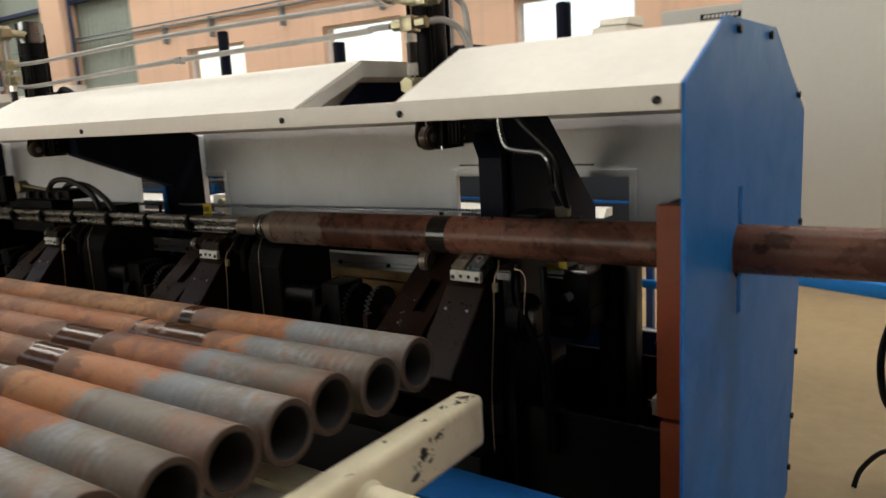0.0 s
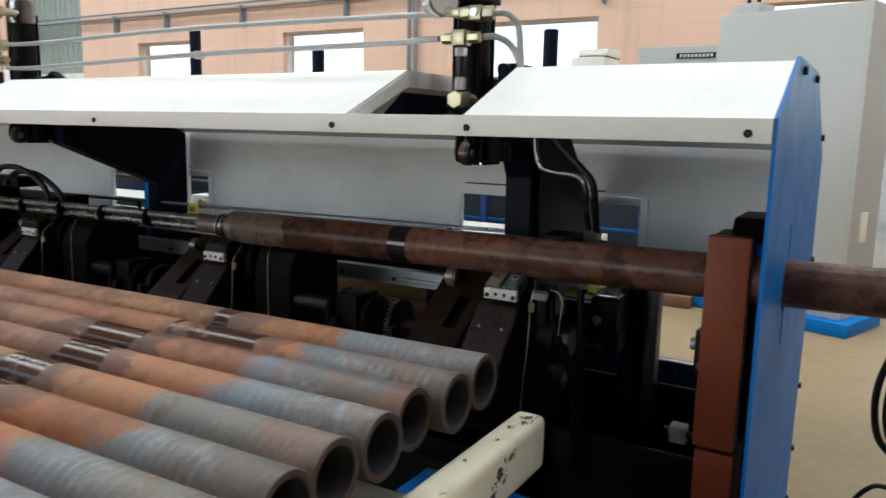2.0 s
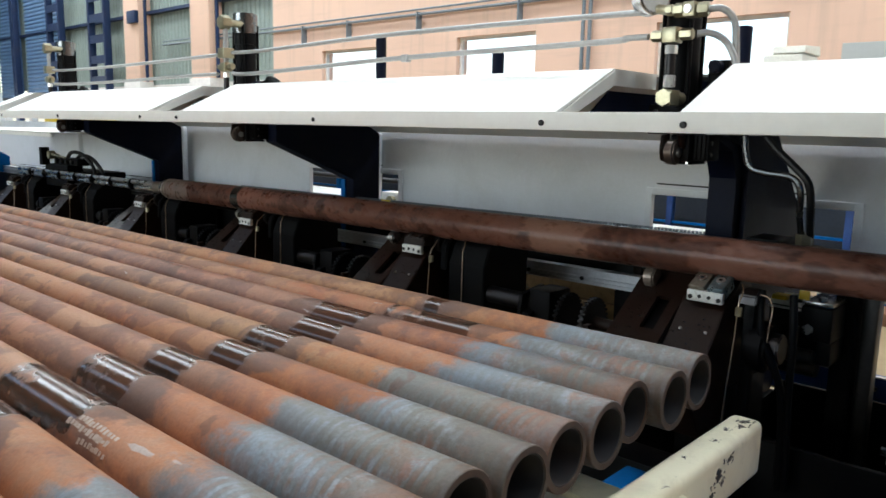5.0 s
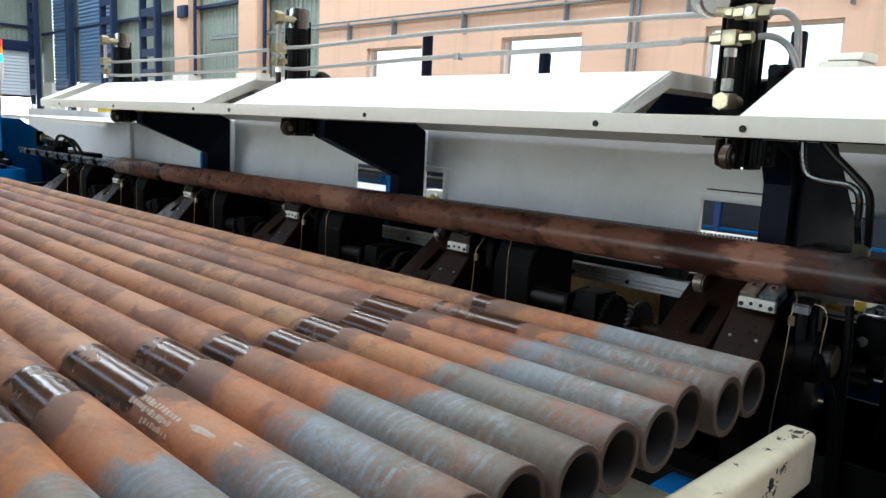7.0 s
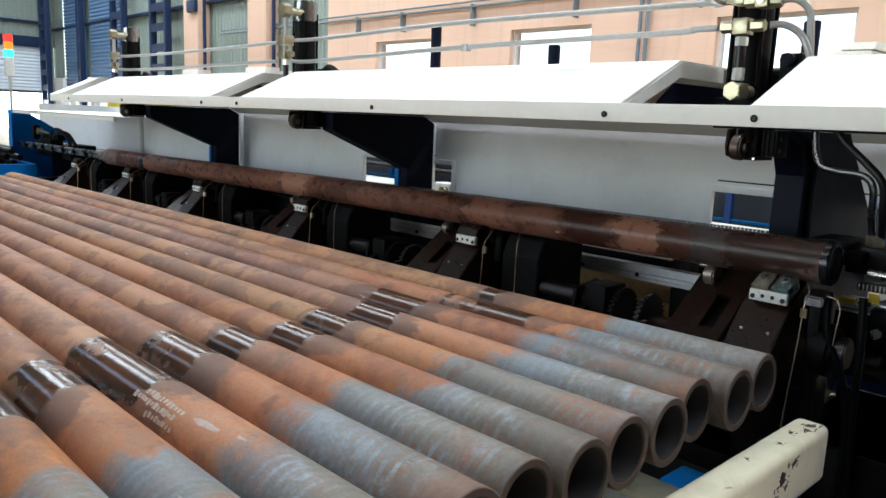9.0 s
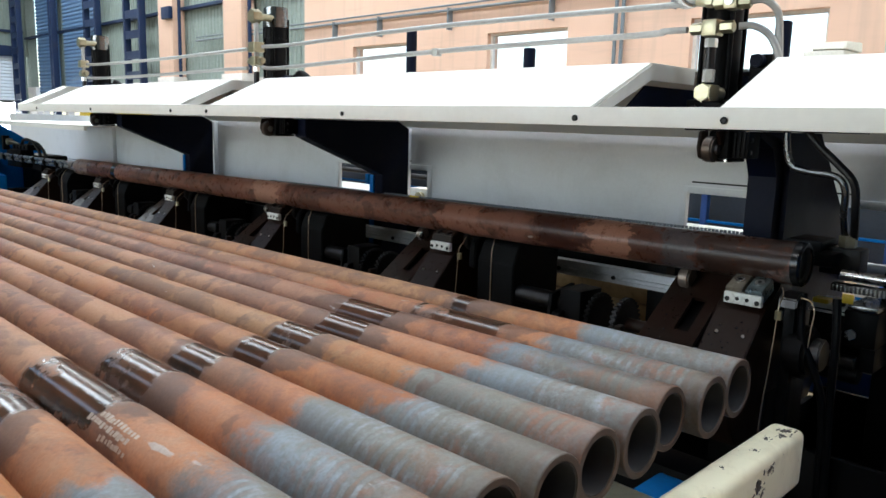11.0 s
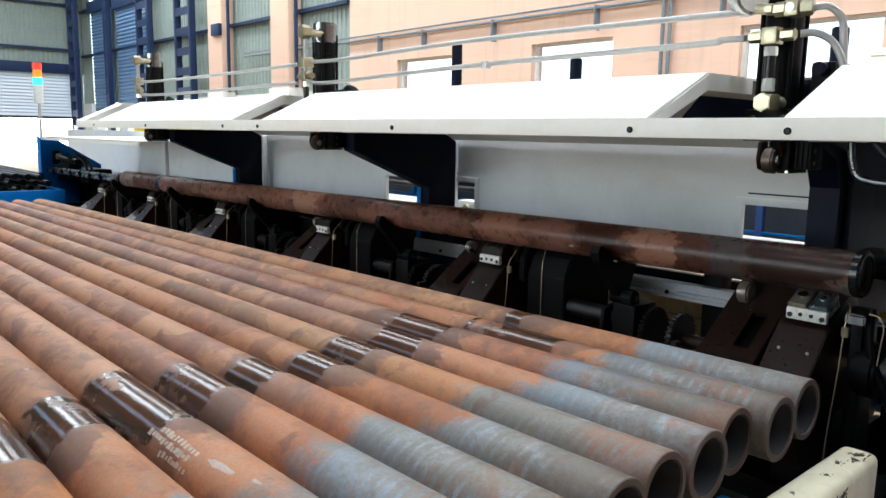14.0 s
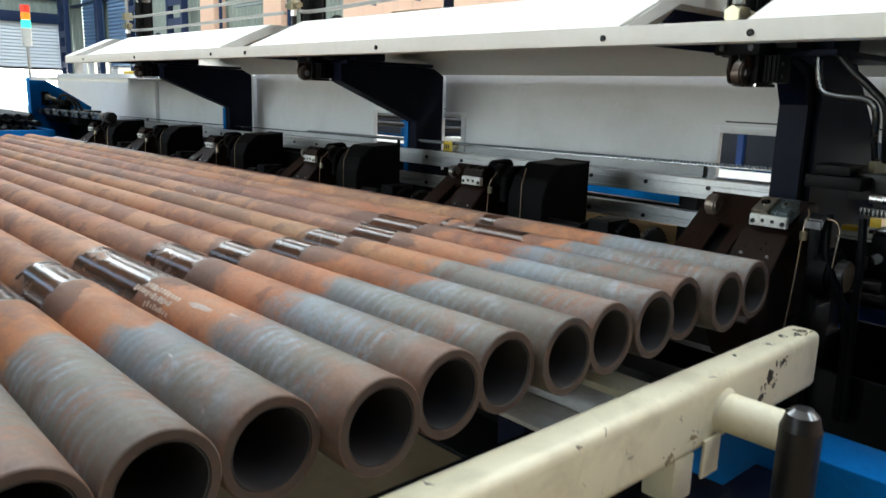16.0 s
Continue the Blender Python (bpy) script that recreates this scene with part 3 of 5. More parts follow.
    part("shutter_box", box(-0.1, width + 0.1, -0.2, 0.25, height, height + 0.5, 0.02), "deep_blue", sh)
    part("bottom_bar", box(0, width, -0.03, 0.05, -0.1, 0, 0.01), "dark_steel", sh)
    sh.matrix_world = m
    return sh


shutter("door_1", 2.9, 4.6, pose(-40.1, 11.95, 2.3))
shutter("door_2", 3.6, 4.7, pose(-36.5, 11.95, 2.0))
shutter("door_3", 9.0, 2.15, pose(-42.2, 11.6, 1.9, 0, 0, -90), "daylit_shutter", 1)


def lattice_column(x, y, h, w=0.6):
    col = tagged(thing("lattice_column", (x, y, 0)), "deep blue built-up steel lattice column of the hall", "column", "hall columns", "structure")
    for s in (-1, 1):
        part("flange", box(s * w / 2 - 0.07, s * w / 2 + 0.07, -0.12, 0.12, 0, h, 0.01), "deep_blue", col)
    z = 0.5
    while z < h - 0.4:
        part("batten", box(-w / 2 + 0.07, w / 2 - 0.07, -0.1, -0.07, z, z + 0.28, 0), "deep_blue", col, smooth=0)
        z += 0.72
    return col


for x, y, w in ((-40.7, 11.2, 0.9), (-32.2, 11.6, 1.2), (-27.9, 11.5, 1.3), (-37.15, 11.7, 0.3)):
    lattice_column(x, y, 8.9, w)
for x in (-25.6, -21.1):
    pil = tagged(thing("pilaster", (x, 11.85, 0)), "salmon plastered wall pilaster with a pale foot", "pilaster", "hall pilasters", "structure")
    part("shaft", box(-0.54, 0.54, -0.25, 0.2, 2.7, 9, 0.02), "pink", pil)
    part("foot", box(-0.6, 0.6, -0.3, 0.2, 0, 2.7, 0.02), "pale", pil)
    if x < -23:
        part("switch_box", box(0.0, 0.6, -0.4, -0.25, 4.6, 5.0, 0.03), "deep_blue", pil)
    part("downpipe", cyl((0.75, -0.1, 2.7), (0.75, -0.1, 9), 0.055), "deep_blue", pil)
for z in (4.9, 7.1):
    tagged(part("wall_girt", box(-42, -17.9, 11.9, 12.08, z, z + 0.10, 0), "deep_blue", smooth=0), kind="structure")
    tagged(part("wall_girt", box(-42.24, -42.1, -10, 11.9, z + 0.3, z + 0.42, 0), "deep_blue", smooth=0), kind="structure")

# conduits on the salmon wall
con = tagged(thing("wall_conduit", (0, 11.9, 3.85)), "grey-blue steel conduit on brackets along the salmon wall", "conduit")
part("run", cyl((-24, 0, 0), (12, 0, 0), 0.03), "conduit", con)
part("run", cyl((-24, 0.02, 0.11), (12, 0.02, 0.11), 0.022), "conduit", con)
for x in (-16.4, -14.6, -12.2, -9.4, -6.8, -4.2, -1.4, 1.4):
    part("bracket", box(x - 0.014, x + 0.014, -0.06, 0.1, -0.42, 0.05, 0), "conduit", con, smooth=0)
for dx in (-0.12, 0.12):
    part("drop", cyl((-7.85 + 0.6 * dx, 0, -3.0), (-7.85 + 0.6 * dx, 0, 3.5), 0.035), "conduit", con)

# black posts of the plant behind the machine
for x, y, zt in ((-6.09, 5.25, 2.34), (-4.51, 5.25, 2.085), (-2.28, 5.25, 2.155)):
    post = tagged(thing("black_post", (x, y, 0)), "black round steel post behind the machine", "post", "posts behind the machine")
    part("shaft", cyl((0, 0, 0), (0, 0, zt), 0.055, bev=0.008), "navy", post)
    part("base_plate", box(-0.15, 0.15, -0.15, 0.15, 0, 0.02, 0.004), "navy", post)


# ---- control cabinet and plant at the back ----
cab = tagged(thing("control_cabinet", (-0.157, 5.957, 0)), "tall pale grey control cabinet on a blue plinth", "cabinet")
part("body", box(-1.12, 0, 0, 0.5, 0.1, 2.33, 0.012), "cabinet", cab)
part("plinth", box(-1.16, 0.08, -0.08, 0.55, 0, 0.1, 0.008), "blue", cab, "blue steel plinth")
part("door", box(-1.09, -0.03, -0.004, 0.0, 0.16, 2.27, 0.003), "cabinet", cab)
part("top_box", box(-1.08, -0.86, 0.1, 0.35, 2.33, 2.42, 0.01), "cabinet", cab)
part("side_plate", box(0.0, 0.012, 0.16, 0.27, 0.66, 0.88, 0.003), "carton", cab)
es = part("emergency_stop", cyl((0, 0.33, 2.15), (0.03, 0.33, 2.15), 0.05, bev=0.004), "yellow", cab, "yellow ring of the emergency stop")
part("button", cyl((0.03, 0.33, 2.15), (0.07, 0.33, 2.15), 0.032, bev=0.008), "red", es, "red mushroom button")
for k in range(3):
    part("hole_plug", cyl((-0.55 + 0.09 * k, -0.03, 0.3), (-0.55 + 0.09 * k, -0.02, 0.3), 0.018), "rubber", cab)
for x in (-1.0, -0.92):
    part("cable", cyl((x, 0.2, 2.42), (x, 0.22, 2.9), 0.016), "dark_steel", cab)
cab.matrix_world = pose(-0.217, 5.88, 0, 0, 0, -19)

jb = tagged(thing("panel_box", (-1.6, 6.5, 0)), "grey electrical panel box with a dark name plate", "cabinet")
part("body", box(-0.385, 0.33, 0, 0.35, 0.08, 2.14, 0.01), "cabinet", jb)
part("name_plate", box(-0.06, 0.26, -0.008, 0, 2.035, 2.08, 0.002), "navy", jb, "dark name plate")
for k in range(9):
    part("letter_bar", box(-0.03 + 0.031 * k, -0.01 + 0.031 * k, -0.011, -0.008, 2.045, 2.07, 0), "white", jb, smooth=0)
part("foot", box(-0.385, 0.33, 0.02, 0.33, 0, 0.08, 0.01), "blue", jb)

cc = tagged(thing("covered_cabinet", (-2.36, 6.3, 0)), "cream covered cabinet standing before the hall window", "cabinet")
part("body", box(-0.17, 0.15, 0, 0.4, 0.1, 2.06, 0.03), "carton", cc)
part("lid", prism([(0.0, 2.06), (0.02, 2.12), (0.38, 2.14), (0.4, 2.06)], -0.1, 0.16, "x", 0.006), "carton", cc)
part("plinth", box(-0.15, 0.13, 0.02, 0.38, 0, 0.1, 0.004), "dark_steel", cc)
wb = tagged(thing("wooden_block", (-1.43, 6.2, 0)), "brown wooden block lying on the buff floor", "block")
part("block", box(-0.13, 0.13, -0.15, 0.15, 0, 0.1, 0.01), "crate", wb)
rack = tagged(thing("blue_rack", (1.2, 7.6, 0)), "blue steel rack stacked with white sheets", "rack")
for x in (-1.1, 1.1):
    for y in (0, 0.7):
        part("upright", box(x - 0.04, x + 0.04, y - 0.04, y + 0.04, 0, 1.7, 0.006), "blue", rack)
for z in (0.25, 0.6, 0.95, 1.3, 1.6):
    part("shelf", box(-1.06, 1.06, 0, 0.7, z, z + 0.06, 0.006), "blue", rack)
for z in (0.31, 0.66, 1.01, 1.36):
    sheets = tagged(thing("sheet_stack", (1.2, 7.9, z)), "stack of white sheets lying on the blue rack", "sheet stack", "sheet stacks")
    for k in range(4):
        part("sheet", box(-0.95 + 0.03 * k, 0.95 - 0.02 * k, -0.28, 0.3, 0.004 + 0.022 * k, 0.022 + 0.022 * k, 0.003), "white", sheets)


# ---- the machine: bed and hood ----
base = tagged(thing("machine_bed", (0, 0, 0)), "black oily steel bed of the tube machine", "machine bed")
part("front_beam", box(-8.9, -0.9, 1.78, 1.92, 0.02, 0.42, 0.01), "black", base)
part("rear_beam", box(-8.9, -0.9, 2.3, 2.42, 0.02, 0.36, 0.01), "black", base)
# black plates added behind the stations to keep the gaps dark
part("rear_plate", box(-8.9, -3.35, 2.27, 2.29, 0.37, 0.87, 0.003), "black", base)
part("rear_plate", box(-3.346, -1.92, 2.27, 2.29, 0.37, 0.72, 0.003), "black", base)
# dark plate and bar added to hide the bright floor below the panel
part("rear_shade_plate", box(-8.9, -3.15, 2.93, 2.95, 0.02, 0.845, 0.003), "black", base)
part("rear_shade_bar", box(-3.14, -1.1, 2.93, 2.97, 0.70, 0.785, 0.003), "black", base)
timber = tagged(thing("timber_stack", (0, 3.02, 0)), "oil-stained yellow-brown wooden battens stacked on the floor", "timber stack")
for k in range(6):
    part("batten", box(-2.75 + 0.06 * (k % 2), -1.0 - 0.09 * (k % 3), -0.004 * (k % 2), 0.09, 0.001 + 0.113 * k, 0.106 + 0.113 * k, 0.006), "batten", timber)
for x in (-3.0, -1.2):
    part("shade_bar_foot", box(x - 0.03, x + 0.03, 2.935, 2.965, 0.02, 0.70, 0.003), "black", base)
# black sheet added over the floor for the shade under the machine
part("floor_shade_sheet", box(-8.9, -0.35, 1.5, 2.42, 0.004, 0.02, 0.002), "black", base)
for x in (-8.2, -7.0, -5.8, -4.6, -3.4, -2.2, -1.0):
    part("cross_member", box(x - 0.06, x + 0.06, 1.92, 2.3, 0.1, 0.34, 0.008), "black", base)
    part("leg", box(x - 0.08, x + 0.08, 1.95, 2.25, 0.34, 0.66, 0.01), "black", base)

X_END, X_FAR = -0.2405, -6.27
Y_LIP, Y_RIDGE, Y_BACK = 1.54, 1.837, 2.4
CUTS = [(-1.30, -0.94), (-3.70, -3.38), (-6.08, -5.76)]
hood = tagged(thing("machine_hood", (0, Y_LIP, 1.404)), "cream painted bent sheet hood with cut-outs for the cylinders", "machine hood")
part("front_lip", box(X_FAR, X_END, 0, 0.022, 0, 0.05, 0.003), "cream", hood)
part("lip_return", box(X_FAR, X_END, 0.022, 0.06, 0, 0.004, 0), "cream", hood, smooth=0)
edges = [X_END, *[v for c in CUTS for v in (c[1], c[0])], X_FAR]
RISE = 1.59 - 1.404
for a, b in zip(edges[0::2], edges[1::2]):
    prof = [(0.0, 0.05), (Y_RIDGE - Y_LIP, RISE), (Y_BACK - Y_LIP, RISE), (2.86 - Y_LIP, -0.03), (2.853 - Y_LIP, -0.036), (Y_BACK - Y_LIP - 0.003, RISE - 0.008), (Y_RIDGE - Y_LIP + 0.002, RISE - 0.008), (0.003, 0.042)]
    part("hood_panel", prism(prof, b, a, "x"), "cream", hood, smooth=0)
for a, b in CUTS:
    for x in (a, b):
        s = 1 if x == a else -1
        prof = [(0.022, 0.048), (Y_RIDGE - Y_LIP, RISE - 0.006), (0.56, RISE - 0.006), (0.56, RISE - 0.05), (Y_RIDGE - Y_LIP, RISE - 0.05), (0.05, 0.03)]
        part("cut_flange", prism(prof, min(x, x + s * 0.004), max(x, x + s * 0.004), "x"), "cream", hood, smooth=0)
    prof = [(0.62, RISE), (Y_BACK - Y_LIP, RISE), (2.86 - Y_LIP, -0.03), (2.853 - Y_LIP, -0.036), (Y_BACK - Y_LIP - 0.003, RISE - 0.008), (0.62, RISE - 0.008)]
    part("hood_back", prism(prof, a, b, "x"), "cream", hood, smooth=0)
for x in (-0.286, -0.928, -1.345, -2.377, -3.411, -3.78, -4.845, -5.84):
    sc = part("screw", cyl((x, -0.004, 0.02), (x, 0.001, 0.02), 0.0085, seg=16), "black", hood)
    part("socket", cyl((x, -0.0045, 0.02), (x, -0.003, 0.02), 0.005, seg=6), "rubber", sc)

# rear sheet wall of the machine, with two hatches
PY = 2.9
hatches = [(-1.69, -0.87, 0.93, 1.13), (-4.19, -3.33, 0.90, 1.12)]
panel = tagged(thing("machine_back_panel", (0, PY, 0.78)), "grey sheet-steel rear panel of the machine with hatches", "machine panel")
for a, b in ((-5.88, -0.26), (-8.0, -5.884), (-11.6, -8.004)):
    sheet = wall_with_holes("panel_sheet", a, b, 0.85, 1.37, PY, PY + 0.012, [h for h in hatches if a < h[0] < b], "grey_sheet")
    del sheet["kind"]
    sheet.parent = panel
    sheet.matrix_parent_inverse = Matrix.Translation((0, -PY, -0.78))
for a, b, c, d in hatches:
    fr = tagged(thing("hatch_frame", ((a + b) / 2, PY - 0.008, (c + d) / 2)), "light grey flat-bar frame round a hatch", "frame", "hatch frames")
    w, hh = (b - a) / 2, (d - c) / 2
    for q in ((-w - 0.03, -w, -hh - 0.03, hh + 0.03), (w, w + 0.03, -hh - 0.03, hh + 0.03), (-w, w, hh, hh + 0.03), (-w, w, -hh - 0.03, -hh)):
        part("bar", box(q[0], q[1], -0.006, 0.006, q[2], q[3], 0.002), "grey_sheet", fr)
    part("gasket", box(-w + 0.02, w - 0.15, -0.004, 0.004, hh + 0.046, hh + 0.052, 0), "rubber", fr, smooth=0)
tray = tagged(thing("blue_tray", (-2.75, 4.0, 0.035)), "blue steel tray with white sheets behind the machine", "tray")
part("front", box(-0.95, 0.6, 0, 0.02, 0.56, 0.655, 0.003), "blue", tray)
part("bottom", box(-0.95, 0.6, 0.02, 0.3, 0.56, 0.57, 0.002), "blue", tray)
for x in (-0.9, 0.55):
    part("foot", box(x - 0.03, x + 0.03, 0.1, 0.16, -0.035, 0.56, 0.002), "blue", tray)
for a, b in ((-0.6, -0.2), (-0.05, 0.12), (0.3, 0.45)):
    part("sheet", box(a, b, 0.03, 0.25, 0.572, 0.675, 0.003), "white", tray, "white folded sheet")
for x in (-3.52, -5.88, -8.0):
    rib = tagged(thing("panel_rib", (x, PY - 0.02, 0.8)), "folded grey sheet rib on the rear panel", "panel rib", "panel ribs")
    part("fold", box(-0.035, 0.035, -0.02, 0.018, 0, 0.56, 0.004), "grey_sheet", rib)

# end plate
plate_outline = [(1.547, 0.05), (1.547, 1.455), (1.837, 1.6), (2.34, 1.6), (2.79, 1.36), (2.79, 0.75), (2.70, 0.1), (2.70, 0.05)]
ep = tagged(thing("end_plate", (-0.244, 0, 0)), "bright blue steel end plate with a slot for the tube", "end plate")
R_HOLE, W_SLOT, H_SLOT = 0.07, 0.02, 0.16
arc = [radians(-75 + 12.5 * k) for k in range(13)]
hole = [(1.98 + R_HOLE * math.cos(a), 1.045 + R_HOLE * math.sin(a)) for a in arc] + [(1.98 + W_SLOT, 1.045 + H_SLOT), (1.98 - W_SLOT, 1.045 + H_SLOT)]
hole += [(1.98 - R_HOLE * math.cos(a), 1.045 - R_HOLE * math.sin(a)) for a in arc] + [(1.98 - W_SLOT, 1.045 - H_SLOT), (1.98 + W_SLOT, 1.045 - H_SLOT)]
bm = bmesh.new()
for face_x in (0.004, 0.012):
    outer = [bm.verts.new((face_x, y, z)) for y, z in plate_outline]
    inner = [bm.verts.new((face_x, y, z)) for y, z in hole]
    es_ = [bm.edges.new((vs[i], vs[(i + 1) % len(vs)])) for vs in (outer, inner) for i in range(len(vs))]
    bmesh.ops.triangle_fill(bm, use_beauty=True, edges=es_)
    if face_x == 0.004:
        first = (outer, inner)
    else:
        for va, vb in zip(first, (outer, inner)):
            for i in range(len(va)):
                bm.faces.new((va[i], va[(i + 1) % len(va)], vb[(i + 1) % len(va)], vb[i]))
bmesh.ops.recalc_face_normals(bm, faces=bm.faces[:])
part("plate", bm, "blue", ep, smooth=0)
for y, z in ((1.93, 1.575), (2.26, 1.576), (2.665, 1.415), (2.755, 1.0), (2.75, 0.55), (2.715, 0.33), (2.69, 0.15)):
    part("bolt", hexnut((0.012, y, z), (0.022, y, z), 0.011), "rubber", ep)
part("hole_edge", cyl((0.012, 2.62, 0.93), (0.02, 2.62, 0.93), 0.02), "rubber", ep)

# red clamp block behind the end plate
cb = tagged(thing("clamp_block", (-0.36, 0, 0)), "red-oxide primed steel clamp block", "clamp block")
part("face_plate", box(-0.055, 0.05, 1.90, 1.945, 0.60, 1.165, 0.004), "primer", cb)
part("rear_plate", box(-0.05, 0.05, 2.06, 2.3, 0.2, 1.12, 0.006), "black", cb)
part("top_cap", box(-0.055, 0.05, 1.945, 2.12, 1.105, 1.16, 0.006), "black", cb)
part("lower_plate", box(-0.05, 0.05, 1.91, 2.06, 0.02, 0.585, 0.006), "primer", cb)
part("shoulder", prism([(2.0, 1.12), (2.06, 1.2), (2.26, 1.2), (2.3, 1.12)], -0.02, 0.09, "x", 0.004), "black", cb)
part("spigot", cyl((0.05, 2.0, 1.12), (0.1, 2.0, 1.12), 0.022), "blue", cb)
vb = tagged(thing("valve_block", (-0.53, 2.28, 0.47)), "small white block with a nut on the clamp", "valve block")
part("body", box(-0.026, 0.026, -0.024, 0.024, -0.028, 0.028, 0.003), "white", vb)
part("nut", hexnut((-0.046, 0, 0.002), (-0.026, 0, 0.002), 0.014), "steel", vb)
part("pipe_stub", cyl((0.026, 0, 0), (0.13, 0, 0), 0.012), "dark_steel", vb)
gl = tagged(thing("gland_valve", (-0.47, 2.25, 0.78)), "black valve with a bright round cap", "valve")
part("body", box(-0.02, 0.04, -0.03, 0.03, -0.1, 0.05, 0.005), "rubber", gl)
part("port", cyl((0.0, -0.034, -0.06), (0.0, -0.03, -0.06), 0.012, seg=12), "brass", gl)
part("cap", cyl((-0.038, 0, 0), (-0.02, 0, 0), 0.02, bev=0.003), "zinc", gl)


# ---- hold-down stations ----
def cylinder_station(x, detail):
    st = tagged(thing("hold_down_cylinder", (x, 2.03, 1.3)), "black square-tie-rod hydraulic cylinder with zinc fittings", "hydraulic cylinder", "hold-down cylinders")
    part("barrel", cyl((0, 0, 0.16), (0, 0, 0.52), 0.052, bev=0.003), "black", st)
    for sx in (-1, 1):
        for sy in (-1, 1):
            part("tie_rod", cyl((sx * 0.043, sy * 0.043, 0.13), (sx * 0.043, sy * 0.043, 0.6), 0.007, seg=12), "black", st)
    part("bottom_cap", box(-0.07, 0.07, -0.06, 0.06, 0.1, 0.19, 0.004), "black", st)
    for sx in (-1, 1):
        for z in (0.12, 0.165):
            part("cap_screw", cyl((sx * 0.045, -0.066, z), (sx * 0.045, -0.06, z), 0.009, seg=12), "dark_steel", st)
    if detail:
        part("top_cap", box(-0.06, 0.06, -0.06, 0.06, 0.5, 0.6, 0.004), "black", st)
    else:
        part("top_cap", cyl((0, 0, 0.5), (0, 0, 0.56), 0.058, bev=0.004), "black", st)
    part("mount", box(0.085, 0.15, 0.0, 0.12, 0.12, 0.32, 0.006), "black", st)
    # navy plate added to darken the inside of the hood beside the cut-out
    part("side_baffle", prism([(-0.35, 0.115), (-0.19, 0.225), (0.3, 0.225), (0.3, 0.115)], -0.14, -0.132, "x"), "navy", st, smooth=0)
    part("backing_block", box(-0.11, 0.2, 0.13, 0.33, 0.122, 0.27, 0.004), "navy", st)
    part("mount_cap", cyl((0.115, -0.03, 0.3), (0.115, 0.05, 0.3), 0.019, bev=0.004), "navy", st)
    rh = part("roller_head", box(0.006, 0.068, -0.052, 0.06, 0.02, 0.1, 0.006), "black", st)
    part("roller", cyl((0.008, -0.066, 0.046), (0.040, -0.066, 0.046), 0.038, bev=0.005, seg=32), "dark_roller", rh, "worn steel hold-down roller")
    part("cheek", prism([(-0.05, 0.012), (-0.088, 0.02), (-0.1, 0.05), (-0.092, 0.098), (-0.05, 0.1)], -0.006, 0.004, "x", 0.002), "brown", rh, smooth=0)
    part("cheek", prism([(-0.05, 0.055), (-0.07, 0.06), (-0.09, 0.098), (-0.05, 0.1)], 0.044, 0.054, "x", 0.002), "brown", rh, smooth=0)
    part("axle", cyl((0.040, -0.066, 0.046), (0.047, -0.066, 0.046), 0.015, seg=12, bev=0.002), "steel", rh)
    part("foot_plate", box(-0.006, 0.072, -0.055, 0.06, 0.010, 0.019, 0.002), "black", rh)
    for sx in (0.002, 0.035, 0.066):
        part("screw", cyl((sx, -0.059, 0.0145), (sx, -0.055, 0.0145), 0.004, seg=10), "steel", rh)
    sl = part("slide", box(0.070, 0.118, -0.03, 0.05, 0.022, 0.1, 0.004), "black", st)
    for gx in (0.080, 0.094, 0.108):
        part("slide_rib", box(gx - 0.003, gx + 0.003, -0.036, -0.03, 0.026, 0.098, 0.001), "black", sl)
    for sz in (0.04, 0.075):
        part("slide_screw", cyl((0.118, -0.01, sz), (0.122, -0.01, sz), 0.006, seg=10), "dark_steel", sl)
    # fittings
    lower = part("lower_elbow", box(0.01, 0.05, -0.155, -0.10, 0.183, 0.228, 0.005), "brass", st, "zinc-plated elbow")
    part("stub", cyl((0.03, -0.10, 0.205), (0.03, -0.06, 0.205), 0.02), "brass", lower)
    part("nut", hexnut((0.03, -0.17, 0.205), (0.03, -0.155, 0.205), 0.026), "brass", lower)
    part("nut", hexnut((0.03, -0.135, 0.235), (0.03, -0.135, 0.27), 0.017), "zinc", lower)
    part("nut", hexnut((0.03, -0.135, 0.33), (0.03, -0.135, 0.355), 0.018), "zinc", lower)
    part("riser", cyl((0.03, -0.135, 0.27), (0.03, -0.135, 0.33), 0.014), "dark_steel", st)
    tee = part("tee", box(0.008, 0.052, -0.158, -0.112, 0.36, 0.405, 0.004), "brass", st, "zinc-plated tee")
    for sx in (-1, 1):
        part("nut", hexnut((0.03 + sx * 0.026, -0.135, 0.383), (0.03 + sx * 0.062, -0.135, 0.383), 0.017), "brass", tee)
    if detail:
        tee2 = part("block", box(0.062, 0.098, -0.15, -0.10, 0.43, 0.472, 0.004), "brass", st, "zinc-plated cross block")
        part("nut", hexnut((0.098, -0.125, 0.45), (0.128, -0.12, 0.45), 0.021), "brass", tee2)
        part("nut", hexnut((0.03, -0.13, 0.452), (0.062, -0.13, 0.452), 0.02), "brass", tee2)
        part("nut", hexnut((0.005, -0.13, 0.455), (0.026, -0.13, 0.454), 0.016), "brass", tee2)
        part("bolt", cyl((0.08, -0.158, 0.451), (0.08, -0.15, 0.451), 0.012, seg=16, bev=0.002), "steel", tee2)
        ga = part("gauge", cyl((-0.078, -0.105, 0.495), (-0.028, -0.138, 0.495), 0.05, bev=0.006, seg=40), "steel", st, "steel pressure gauge")
        part("dial", cyl((-0.0285, -0.1375, 0.495), (-0.0255, -0.1395, 0.495), 0.042, seg=40), "dial", ga, "white gauge dial")
